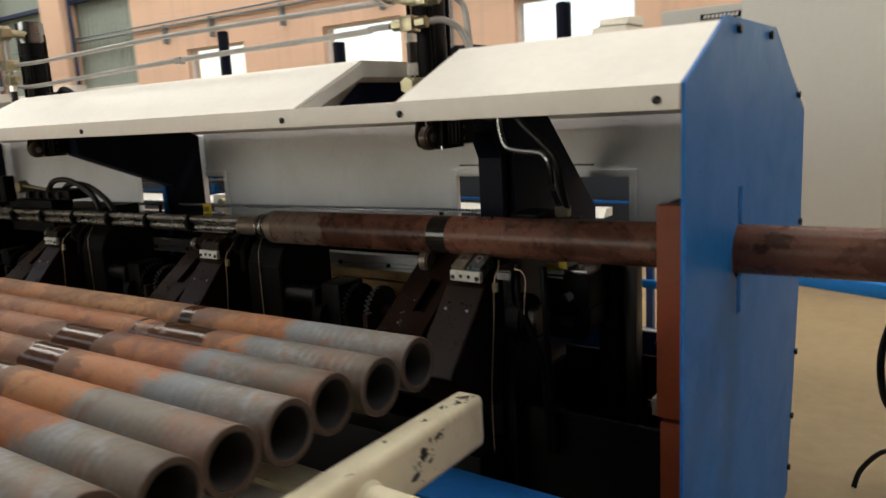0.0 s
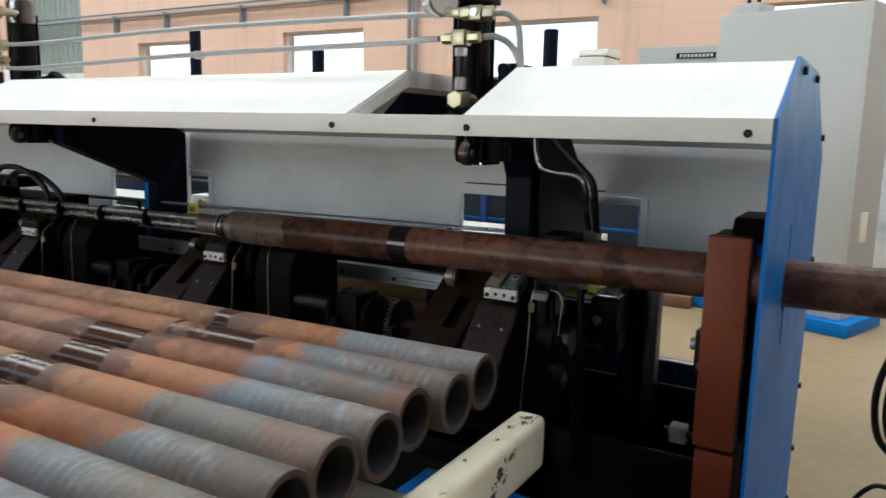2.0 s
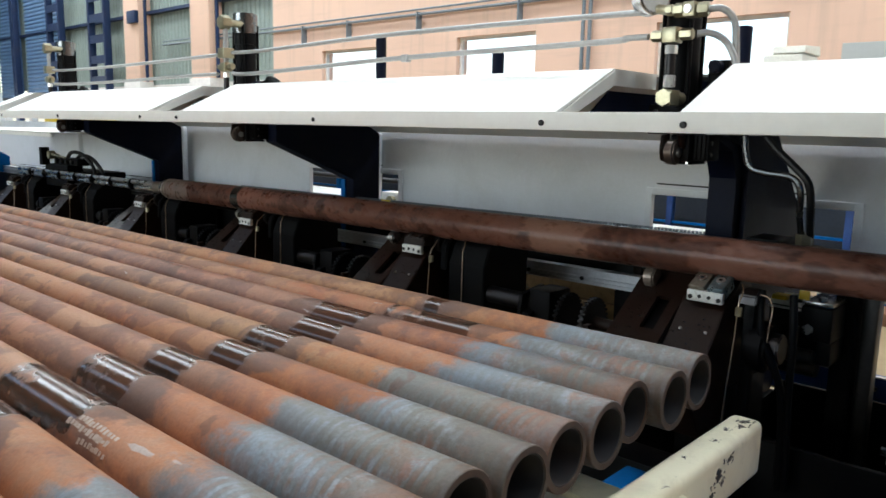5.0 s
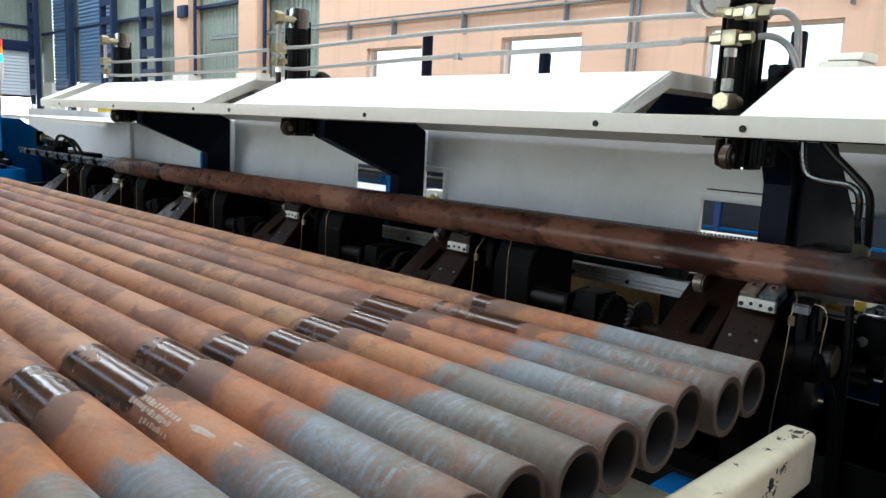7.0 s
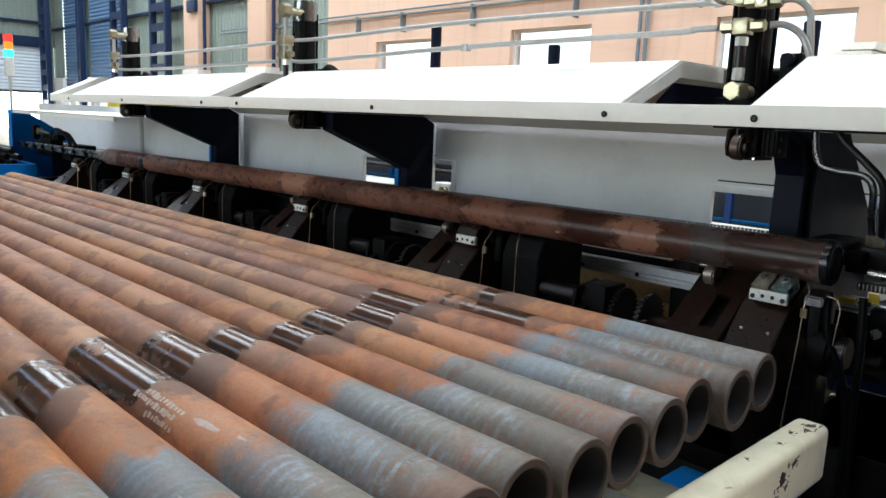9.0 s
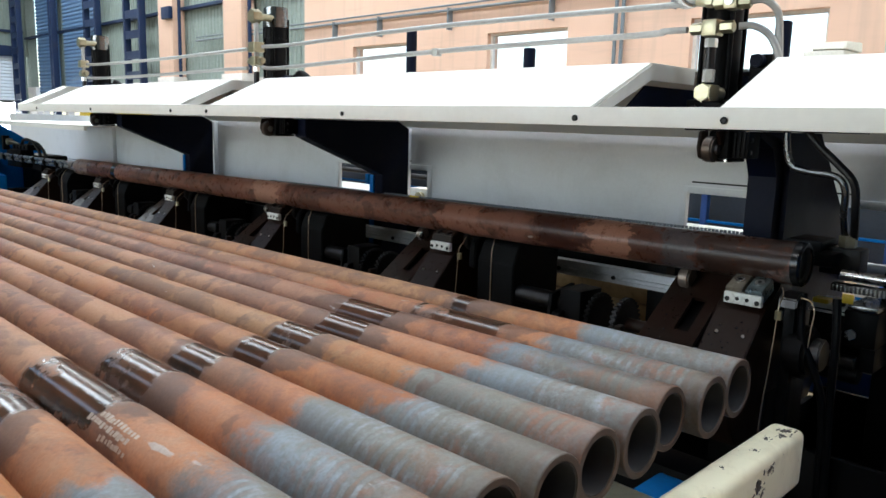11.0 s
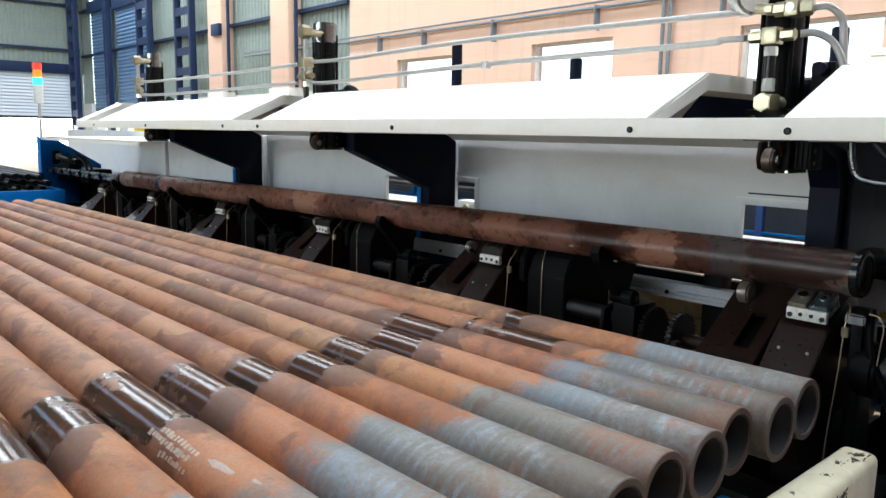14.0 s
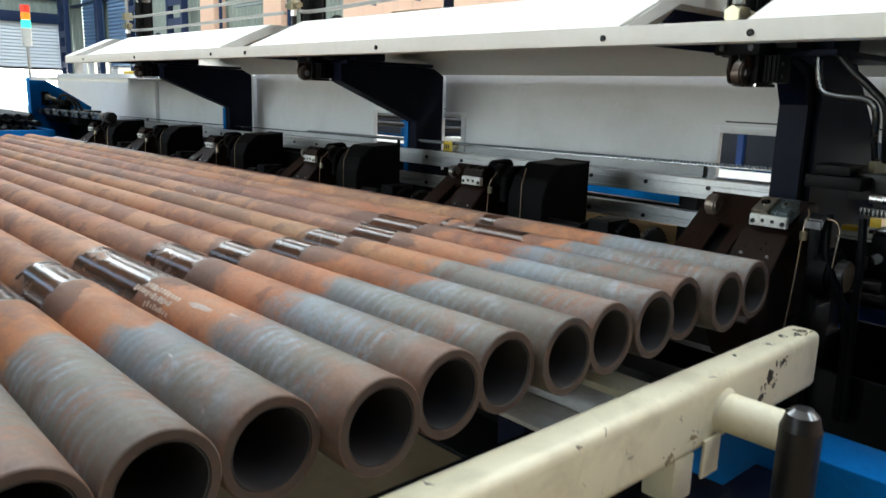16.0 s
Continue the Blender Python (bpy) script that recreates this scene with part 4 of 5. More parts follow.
        part("needle", cyl((-0.025, -0.141, 0.495), (-0.012, -0.122, 0.52), 0.002, seg=6), "rubber", ga)
        part("stem", cyl((-0.045, -0.125, 0.465), (0.01, -0.13, 0.455), 0.014), "brass", ga)
        part("hose", hose([(0.125, -0.118, 0.45), (0.16, -0.105, 0.45), (0.185, -0.08, 0.42), (0.195, -0.08, 0.36), (0.2, -0.075, 0.28)], 0.010), "tube_steel", st)
        part("hose", hose([(0.105, -0.135, 0.383), (0.14, -0.12, 0.383), (0.175, -0.1, 0.36), (0.2, -0.09, 0.31), (0.21, -0.08, 0.25)], 0.010), "tube_steel", st)
    else:
        part("upper_tee", box(0.0, 0.06, -0.165, -0.105, 0.425, 0.475, 0.004), "brass", st)
        part("riser", cyl((0.03, -0.135, 0.40), (0.03, -0.135, 0.6), 0.012), "tube_steel", st)
        part("upper_nut", hexnut((0.03, -0.165, 0.6), (0.03, -0.115, 0.6), 0.036), "brass", st)
        part("upper_stub", cyl((0.03, -0.115, 0.6), (0.03, -0.03, 0.6), 0.018), "brass", st)
        part("head_cap", cyl((0, 0, 0.56), (0, 0, 0.66), 0.062, bev=0.006, seg=32), "rod_steel", st, "turned steel cylinder head")
        part("hose", hose([(0.1, 0.05, 0.31), (0.16, 0.04, 0.33), (0.22, 0.05, 0.3), (0.24, 0.06, 0.22)], 0.016), "rubber", st)
    return st


for x, det in ((-1.18, True), (-3.59, False), (-5.96, False)):
    cylinder_station(x, det)

# the steel tubes between the cylinders
ln = tagged(thing("pressure_line", (0, 1.895, 1.683)), "long zinc-plated hydraulic tube along the hood", "pressure line", "pressure lines")
part("tube", hose([(-1.225, 0, 0), (-1.3, 0, 0), (-1.4, 0, -0.006), (-2.3, 0, -0.014), (-3.3, 0, -0.04), (-3.5, 0, -0.033)], 0.0095), "tube_steel", ln)
part("tube", hose([(-3.64, 0, -0.033), (-3.9, 0, -0.033), (-4.9, 0, -0.042), (-5.6, 0, -0.04), (-5.85, 0, -0.033)], 0.0095), "tube_steel", ln)
part("clip", box(-2.27, -2.24, -0.014, 0.014, -0.03, -0.002, 0.003), "tube_steel", ln)
ln = tagged(thing("pressure_line", (0, 1.895, 1.755)), "long grey hydraulic tube above the hood", "pressure line", "pressure lines")
part("tube", hose([(-1.23, 0, 0.0), (-2.3, 0, 0.008), (-3.2, 0, -0.008), (-3.5, 0, -0.005)], 0.0095), "tube_steel", ln)
part("tube", hose([(-3.64, 0, -0.01), (-4.7, 0, -0.02), (-5.6, 0, -0.018), (-5.86, 0, -0.01)], 0.0095), "tube_steel", ln)

# brackets
br = tagged(thing("support_bracket", (-1.105, 0, 0)), "navy-black welded support bracket of the first cylinder", "bracket")
part("top_plate", box(-0.19, 0.16, 2.1, 2.7, 1.402, 1.42, 0.002), "navy", br)
part("web", prism([(2.3, 0.3), (2.3, 1.28), (2.24, 1.37), (2.1, 1.40), (2.55, 1.40), (2.97, 1.0), (2.97, 0.78), (2.6, 0.3)], 0.035, 0.055, "x"), "navy", br, smooth=0)
part("front_plate", prism([(2.25, 0.3), (2.25, 1.26), (2.2, 1.35), (2.1, 1.385), (2.1, 1.40), (2.31, 1.40), (2.31, 0.3)], -0.055, 0.035, "x"), "navy", br, smooth=0)
for x in (-3.45, -5.80):
    br = tagged(thing("cantilever_bracket", (x, 0, 0)), "navy-black cantilever bracket holding a hold-down cylinder", "bracket", "cantilever brackets")
    part("web", prism([(2.08, 1.40), (2.08, 1.31), (2.6, 1.10), (2.6, 0.3), (2.8, 0.3), (2.8, 1.36), (2.72, 1.40)], -0.05, 0.05, "x", 0.003), "navy", br, smooth=0)
    part("foot", box(-0.09, 0.09, 2.5, 2.86, 0.02, 0.3, 0.008), "navy", br)
    part("front_strip", box(-0.049, -0.015, 2.588, 2.598, 0.7, 1.095, 0.001), "blue", br, "blue painted front edge")
    part("top_plate", box(-0.25, 0.07, 2.1, 2.7, 1.402, 1.42, 0.002), "navy", br)
hb = tagged(thing("bracket_hose", (-0.9, 2.2, 1.1)), "pair of black and steel hydraulic hoses hanging under the hood", "hose pair")
part("hose", hose([(-0.115, -0.05, 0.31), (-0.108, -0.05, 0.25), (-0.09, -0.05, 0.205), (-0.046, -0.05, 0.19), (0.034, -0.05, 0.18), (0.062, -0.05, 0.145), (0.058, -0.02, 0.07), (0.05, 0.04, 0.0)], 0.0105), "rod_steel", hb)
part("hose", hose([(-0.06, -0.05, 0.31), (-0.02, -0.05, 0.265), (0.042, -0.05, 0.21), (0.085, -0.05, 0.16), (0.088, -0.02, 0.07), (0.075, 0.04, 0.0)], 0.0115), "rubber", hb)
part("nut", hexnut((0.06, 0.04, -0.03), (0.06, 0.04, 0.005), 0.026), "brass", hb)
part("block", box(0.0, 0.11, 0.0, 0.08, -0.11, -0.03, 0.006), "rubber", hb)


# ---- rails ----
RAIL_TILT = math.degrees(math.atan(0.009))
for z, hi, lo in ((0.946, 0.031, -0.042), (0.808, 0.040, -0.022)):
    rl = tagged(thing("guide_rail"), "slotted aluminium guide rail with black bolts", "guide rail", "guide rails")
    bm = prism([(0, lo), (0, lo + 0.012), (0.006, lo + 0.014), (0.006, lo + 0.022), (0, lo + 0.024), (0, 0.006), (0.012, 0.008), (0.012, 0.016), (0, 0.018), (0, hi), (0.05, hi), (0.05, lo)], -8.0, -0.085, "x")
    part("profile", bm, "alu", rl, smooth=0)
    x = -0.2
    while x > -5.4:
        part("bolt", cyl((x, -0.006, 0.0), (x, 0.002, 0.0), 0.0085, seg=12), "rubber", rl)
        x -= 0.272
    rl.matrix_world = pose(-1.0, 2.43, z, 0, -RAIL_TILT, 0)
bp = tagged(thing("bed_plate"), "polished steel bed plate behind the guide rail", "bed plate")
part("plate", box(-8.0, -0.1, 0, 0.13, 0, 0.008, 0.001), "bed_gloss", bp)
for x in (-0.6, -2.6, -4.6, -6.6):
    part("stay", box(x - 0.04, x + 0.04, 0.03, 0.10, -0.965 - 0.009 * x, 0, 0.003), "black", bp)
bp.matrix_world = pose(-1.0, 2.485, 0.965, 0, -RAIL_TILT, 0)
ch = tagged(thing("drag_chain"), "thin steel strip with a beaded chain along the rear panel", "chain")
part("strip", box(-7.8, -0.05, 0, 0.02, -0.006, 0.0, 0.001), "rod_steel", ch)
bm = bmesh.new()
x = -0.1
while x > -3.4:
    box(x - 0.009, x, -0.004, 0.006, 0.001, 0.011, 0, bm)
    x -= 0.016
tagged(part("chain", bm, "conduit", ch, smooth=0), kind="stuff")
for x in (-0.4, -2.4, -4.4, -6.4):
    part("stay", box(x - 0.006, x + 0.006, 0.002, 0.018, -0.07, -0.006, 0), "black", ch, smooth=0)
ch.matrix_world = pose(-1.2, 2.62, 1.016, 0, -math.degrees(math.atan(0.013)), 0)


# ---- plant behind the rear panel, seen through the hatches ----
def stock_rack(x0, x1, posts, rods, paint):
    rk = tagged(thing("stock_rack", (0, 3.4, 0)), "blue steel stock rack with a white shelf edge behind the panel", "rack", "stock racks")
    for px in posts:
        part("post", box(px - 0.018, px + 0.018, 0.34, 0.38, 0, 1.345, 0.004), paint, rk)
    part("rail", box(x0, x1, 0.345, 0.365, 0.90, 0.915, 0.003), "blue", rk)
    part("rail", box(x0, x1, 0.2, 0.23, 0.5, 0.54, 0.003), "blue", rk)
    part("shelf", prism([(0.0, 0.878), (0.045, 0.918), (0.11, 0.918), (0.11, 0.878)], x0, min(x1, -1.2), "x"), "cream", rk, "white shelf edge")
    # backing and cover added to keep the inside of the hatches dark
    part("shade_backing", box(x0 - 0.4, x1 - 0.04, 0.5, 0.52, 0.72, 1.34, 0.003), "shade_sheet", rk)
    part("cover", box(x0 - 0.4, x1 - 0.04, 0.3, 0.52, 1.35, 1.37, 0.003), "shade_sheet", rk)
    for k in range(rods):
        part("bar", cyl((x0 + 0.1, 0.26 + 0.05 * k, 1.0 + 0.06 * k), (x1 - 0.1, 0.26 + 0.05 * k, 1.0 + 0.06 * k), 0.02), "dark_steel", rk)
    return rk


# the first rack's posts take a darker blue for the shade in its hatch
stock_rack(-2.4, -0.95, (-2.02, -1.1), 0, "rail_blue")
stock_rack(-5.6, -3.4, (-4.95, -4.55), 4, "blue")
bx = tagged(thing("sensor_box", (-3.57, 3.1, 0.86)), "white sensor box with a yellow tag by the hatch", "sensor")
part("body", box(-0.09, 0.09, -0.05, 0.05, 0.02, 0.13, 0.006), "white", bx)
part("cap", cyl((0.02, -0.08, 0.08), (0.02, -0.05, 0.08), 0.03), "brass", bx)
part("tag", box(0.02, 0.1, -0.056, -0.051, -0.03, 0.02, 0.001), "yellow", bx, "yellow tag")
part("foot", box(-0.03, 0.03, -0.02, 0.02, -0.86, 0.02, 0.003), "dark_steel", bx)
yt = tagged(thing("yellow_tag", (-3.13, 2.6, 1.0)), "small yellow plastic tag on the chain strip", "tag")
part("plate", box(-0.03, 0.04, -0.004, 0.0, -0.05, 0.005, 0.001), "yellow", yt)
for k in range(3):
    part("print_bar", box(-0.02 + 0.015 * k, -0.013 + 0.015 * k, -0.0055, -0.004, -0.038, -0.012, 0), "rubber", yt, smooth=0)
fd = tagged(thing("red_fitting", (-3.38, 3.2, 0)), "red and white fitting on a post behind the hatch", "fitting")
part("post", box(-0.02, 0.02, -0.02, 0.02, 0, 0.95, 0.003), "dark_steel", fd)
part("valve", box(-0.05, 0.05, -0.03, 0.03, 0.95, 1.0, 0.006), "white", fd)
part("knob", cyl((0.05, -0.02, 1.03), (0.09, -0.02, 1.03), 0.035, bev=0.006), "red", fd, "red round knob")
gp = tagged(thing("green_box", (-3.0, 2.75, 0)), "pale green plastic box below the guide rail", "box")
part("body", box(-0.05, 0.05, 0, 0.06, 0.76, 0.86, 0.006), "green", gp)
part("stand", box(-0.02, 0.02, 0.01, 0.05, 0, 0.76, 0.003), "black", gp)

# ---- far end of the machine ----
fh = tagged(thing("far_hood", (0, 1.9, 1.27)), "white sheet hood over the far feed table", "machine hood")
part("lip", box(-8.85, -6.0, 0, 0.02, 0, 0.035, 0.003), "cream", fh)
part("sheet", prism([(0.0, 0.035), (0.5, 0.039), (1.0, 0.039), (1.0, 0.031), (0.5, 0.031), (0.0, 0.027)], -8.85, -6.0, "x"), "cream", fh, smooth=0)
fp = tagged(thing("far_end_plate", (-8.9, 0, 0)), "bright blue end plate at the far end of the machine", "end plate")
part("plate", prism([(1.88, 0.1), (1.88, 1.3), (2.02, 1.3), (2.5, 1.0), (2.5, 0.1)], -0.02, 0.02, "x"), "blue", fp, smooth=0)
part("flange", box(0.02, 0.1, 1.88, 1.89, 0.1, 1.28, 0.002), "blue", fp)
bt = tagged(thing("blue_trough", (-9.5, 0.75, 0)), "blue steel trough of dark tube ends past the machine", "trough")
part("wall", box(-1.0, 1.4, 0.0, 0.05, 0.3, 0.8, 0.006), "blue", bt)
part("wall", box(-1.0, 1.4, 1.1, 1.15, 0.3, 0.8, 0.006), "blue", bt)
part("floor_plate", box(-1.0, 1.4, 0.05, 1.1, 0.3, 0.34, 0.004), "blue", bt)
part("end_wall", box(1.4, 1.44, 0.0, 1.15, 0.3, 0.8, 0.006), "blue", bt)
for row in range(3):
    for k in range(12):
        part("bar", cyl((-0.95 - 0.05 * (k % 3), 0.1 + 0.085 * k + 0.02 * row, 0.79 + 0.06 * row), (1.25 - 0.12 * ((k * 7 + row * 3) % 4), 0.1 + 0.085 * k + 0.02 * row, 0.79 + 0.06 * row), 0.03, seg=10), "black", bt)
for x in (-0.8, 1.2):
    part("leg", box(x - 0.06, x + 0.06, 0.5, 0.62, 0, 0.3, 0.004), "blue", bt)
yb = tagged(thing("yellow_crate", (-9.4, 3.3, 0)), "blue bench with yellow bins behind the far hood", "bench")
part("bench", box(-1.6, 1.3, 0, 0.6, 1.2, 1.27, 0.006), "blue", yb)
for x in (-1.4, 1.1):
    part("leg", box(x - 0.05, x + 0.05, 0.1, 0.5, 0, 1.2, 0.004), "blue", yb)
for x in (-0.7, -0.1, 0.3):
    part("bin", box(x - 0.16, x + 0.16, 0.05, 0.4, 1.275, 1.42, 0.01), "yellow", yb, "yellow plastic bin")
tower = tagged(thing("stack_light", (-11.8, 2.615, 0)), "signal tower with red, amber and green lenses on a pole", "signal light")
part("pole", cyl((0, 0, 0), (0, 0, 1.72), 0.02), "tube_steel", tower)
part("base", cyl((0, 0, 1.72), (0, 0, 1.97), 0.06, bev=0.01), "white", tower)
part("lens", cyl((0, 0, 1.97), (0, 0, 2.07), 0.06, bev=0.006), "lamp_green", tower, "lit green lens")
part("lens", cyl((0, 0, 2.075), (0, 0, 2.17), 0.06, bev=0.006), "lamp_amber", tower, "amber lens")
part("lens", cyl((0, 0, 2.175), (0, 0, 2.27), 0.06, bev=0.006), "lamp_red", tower, "red lens")

# ---- drive corner beside the clamp block ----
dc = tagged(thing("clamp_drive", (0, 0, 0)), "oily black drive frame with a motor beside the clamp", "drive")
part("post", box(-0.75, -0.685, 2.3, 2.38, 0.02, 1.0, 0.006), "black", dc)
part("post", box(-0.682, -0.636, 2.34, 2.40, 0.02, 1.0, 0.006), "dark_steel", dc)
mo = part("motor", box(-0.93, -0.765, 2.25, 2.42, 0.73, 0.865, 0.012), "black", dc)
part("shaft", cyl((-0.9, 2.22, 0.7), (-0.76, 2.22, 0.7), 0.03, bev=0.003), "dark_steel", mo)
part("screw", cyl((-0.84, 2.245, 0.795), (-0.84, 2.251, 0.795), 0.02), "dark_steel", mo)
part("board", box(-0.93, -0.8, 2.26, 2.4, 0.87, 0.885, 0.003), "white", dc)
part("board_tag", box(-0.925, -0.88, 2.255, 2.3, 0.886, 0.9, 0.002), "yellow", dc, "yellow tag")
for k in range(3):
    part("terminal", box(-0.87 + 0.022 * k, -0.858 + 0.022 * k, 2.262, 2.28, 0.885, 0.897, 0.001), "rubber", dc)
part("motor_edge", box(-0.93, -0.765, 2.243, 2.25, 0.862, 0.869, 0.001), "alu", dc)
# black sheets added to fill the dark corner and hide the floor
part("lower_dark_sheet", box(-0.95, -0.42, 1.98, 2.0, 0.02, 0.52, 0.004), "black", dc)
part("back_dark_sheet", box(-0.97, -0.42, 2.5, 2.52, 0.02, 0.545, 0.004), "black", dc)
part("side_dark_sheet", box(-0.99, -0.97, 1.95, 2.52, 0.02, 0.5, 0.004), "black", dc)
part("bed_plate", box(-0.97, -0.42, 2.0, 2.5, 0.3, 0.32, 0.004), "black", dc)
for x0, x1 in ((-0.85, -0.77), (-0.765, -0.75)):
    part("strap", hose([(x0, 1.95, 0.97), (x0 + 0.015, 1.93, 0.85), (x1, 1.94, 0.68), (x1 + 0.01, 1.95, 0.4)], 0.011), "black", dc)
cp = part("coupling", cyl((-0.88, 1.98, 0.8), (-0.82, 1.98, 0.8), 0.075, bev=0.01), "black", dc)
part("hub", cyl((-0.82, 1.98, 0.8), (-0.79, 1.98, 0.8), 0.045, bev=0.004), "dark_steel", cp)
part("top_slide", box(-1.0, -0.84, 2.12, 2.3, 1.02, 1.06, 0.006), "black", dc)
part("slide_block", box(-0.98, -0.88, 2.14, 2.28, 1.06, 1.09, 0.006), "black", dc)
rb = tagged(thing("blue_bed_rail", (0, 2.75, -0.025)), "deep blue bed rail with bolt holes and a bright top", "bed rail")
part("rail", box(-1.6, -0.43, 0, 0.06, 0.46, 0.578, 0.005), "rail_blue", rb)
part("top_strip", box(-1.6, -0.43, 0.0, 0.025, 0.578, 0.583, 0.001), "alu", rb)
for k in range(4):
    part("bolt", cyl((-0.71 + 0.055 * k, -0.006, 0.54), (-0.71 + 0.055 * k, 0.0, 0.54), 0.011, seg=12), "steel", rb)
part("leg", box(-1.5, -1.4, 0, 0.06, 0.025, 0.46, 0.004), "deep_blue", rb)
part("leg", box(-0.5, -0.44, 0, 0.06, 0.025, 0.46, 0.004), "deep_blue", rb)
hs = tagged(thing("hose_stand", (0.1, 3.0, 0)), "pale post with looped black cables beside the machine", "hose stand")
part("post", box(-0.01, 0.07, 0, 0.08, 0, 0.93, 0.006), "cabinet", hs)
part("cable", hose([(0.03, -0.02, 0.72), (-0.05, -0.03, 0.66), (-0.09, -0.03, 0.5), (-0.07, -0.03, 0.34), (0.0, -0.02, 0.26)], 0.013), "rubber", hs)
part("cable", hose([(0.03, -0.03, 0.68), (-0.03, -0.05, 0.62), (-0.055, -0.05, 0.48), (-0.04, -0.05, 0.36), (0.02, -0.03, 0.24)], 0.011), "rubber", hs)
part("cable", hose([(0.02, -0.03, 0.14), (-0.06, -0.05, 0.16), (-0.13, -0.06, 0.08), (-0.15, -0.08, 0.012)], 0.009), "rubber", hs)
part("grip", box(0.0, 0.09, -0.05, 0.0, 0.4, 0.6, 0.01), "rubber", hs)


# ---- tube handling stations ----
def skid_z(y):
    return 0.925 + 0.46 * (y - 1.86)


def inclined(x0, x1, y0, y1, thick, lift=0.0):
    """A plate that lies on the incline of the skids."""
    return prism([(y0, skid_z(y0) + lift), (y1, skid_z(y1) + lift), (y1 + 0.46 * thick, skid_z(y1) + lift - thick), (y0 + 0.46 * thick, skid_z(y0) + lift - thick)], x0, x1, "x", 0.002)


def skid_station(pads=True):
    st = tagged(thing("skid_arm"), "oily brown steel skid arm with a white stop plate", "skid arm", "skid arms")
    def arm_z(y):
        return 0.905 + 1.12 * (y - 1.885)

    def plate_z(y):
        return 0.962 + 0.72 * (y - 2.035)

    # the arm falls steeply from the stop plate; a slotted plate with a roller lies beside it
    part("arm", prism([(1.69, arm_z(1.69)), (1.885, arm_z(1.885)), (1.95, 0.95), (2.0, 0.985), (2.06, 0.985), (2.1, 0.93), (2.1, 0.5), (1.78, 0.55)], -0.062, 0.072, "x", 0.003), "brown", st, smooth=0)
    bm = bmesh.new()
    for x0, x1, y0, y1 in ((-0.255, -0.165, 1.70, 2.06), (-0.165, -0.12, 1.70, 1.84), (-0.165, -0.12, 1.95, 2.06), (-0.12, -0.085, 1.70, 2.06)):
        prism([(y0, plate_z(y0)), (y1, plate_z(y1)), (y1 + 0.008, plate_z(y1) - 0.012), (y0 + 0.008, plate_z(y0) - 0.012)], x0, x1, "x", 0, bm)
    part("slotted_plate", bm, "brown", st, smooth=0)
    part("lip", box(-0.25, -0.09, 1.69, 1.70, plate_z(1.70) - 0.03, plate_z(1.70) + 0.004, 0.002), "brown", st)
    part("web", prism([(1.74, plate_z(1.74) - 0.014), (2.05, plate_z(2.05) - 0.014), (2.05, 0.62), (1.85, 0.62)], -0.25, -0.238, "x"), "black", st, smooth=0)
    # black block added so that the slot shows dark
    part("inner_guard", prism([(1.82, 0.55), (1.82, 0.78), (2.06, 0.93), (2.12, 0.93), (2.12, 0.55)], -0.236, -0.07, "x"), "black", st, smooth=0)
    part("pivot", cyl((-0.1, 2.0, 0.9), (-0.06, 2.0, 0.9), 0.03), "dark_steel", st)
    part("screw", cyl((-0.03, 1.832, arm_z(1.832) - 0.002), (-0.03, 1.828, arm_z(1.832) + 0.002), 0.0045, seg=12), "steel", st)
    part("screw", cyl((0.045, 1.832, arm_z(1.832) - 0.002), (0.045, 1.828, arm_z(1.832) + 0.002), 0.0045, seg=12), "steel", st)
    # white stop plate with two wear pads
    wp = part("stop_plate", box(-0.036, 0.070, 1.868, 1.885, skid_z(1.87) - 0.006, skid_z(1.87) + 0.026, 0.003), "stop_white", st, "white plate with four screws")
    for k in range(4):
        part("screw", cyl((-0.025 + 0.028 * k, 1.866, skid_z(1.87) + 0.006 + 0.004 * (k in (1, 2))), (-0.025 + 0.028 * k, 1.869, skid_z(1.87) + 0.006 + 0.004 * (k in (1, 2))), 0.0068 if k in (0, 3) else 0.0055, seg=12), "rubber", wp)
    if not pads:
        head_block = part("head_block", prism([(1.876, 0.955), (1.885, 0.985), (1.915, 1.0), (1.955, 0.99), (1.955, 0.95)], -0.04, 0.07, "x", 0.004), "brown", st)
        for dx in (-0.012, 0.042):
            part("head_bolt", cyl((dx, 1.9, 0.985), (dx, 1.895, 0.998), 0.012, seg=16, bev=0.002), "dark_steel", head_block)
    for dx, pad_paint in ((-0.012, "pad_brass"), (0.044, "pad_slate")) if pads else ():
        block = part("pad_block", inclined(dx - 0.025, dx + 0.025, 1.886, 1.945, 0.025, 0.022), pad_paint, st)
        part("pad", inclined(dx - 0.024, dx + 0.024, 1.872, 1.945, 0.014, 0.036), pad_paint, block, "worn steel wear pad")
        part("screw", cyl((dx, 1.916, skid_z(1.914) + 0.030), (dx, 1.912, skid_z(1.914) + 0.0385), 0.0135, seg=20), "steel", block)
        part("socket", cyl((dx, 1.9125, skid_z(1.914) + 0.038), (dx, 1.912, skid_z(1.914) + 0.0394), 0.006, seg=6), "rubber", block)
    drops = bmesh.new()
    for k in range(70):
        x, y = (random.uniform(-0.06, 0.07), random.uniform(1.70, 1.86)) if k % 2 else (random.uniform(-0.25, -0.17), random.uniform(1.72, 2.0))
        r = random.uniform(0.0014, 0.0036)
        bmesh.ops.create_icosphere(drops, subdivisions=1, radius=r, matrix=Matrix.Translation((x, y, (arm_z(y) if k % 2 else plate_z(y)) + r * 0.3)))
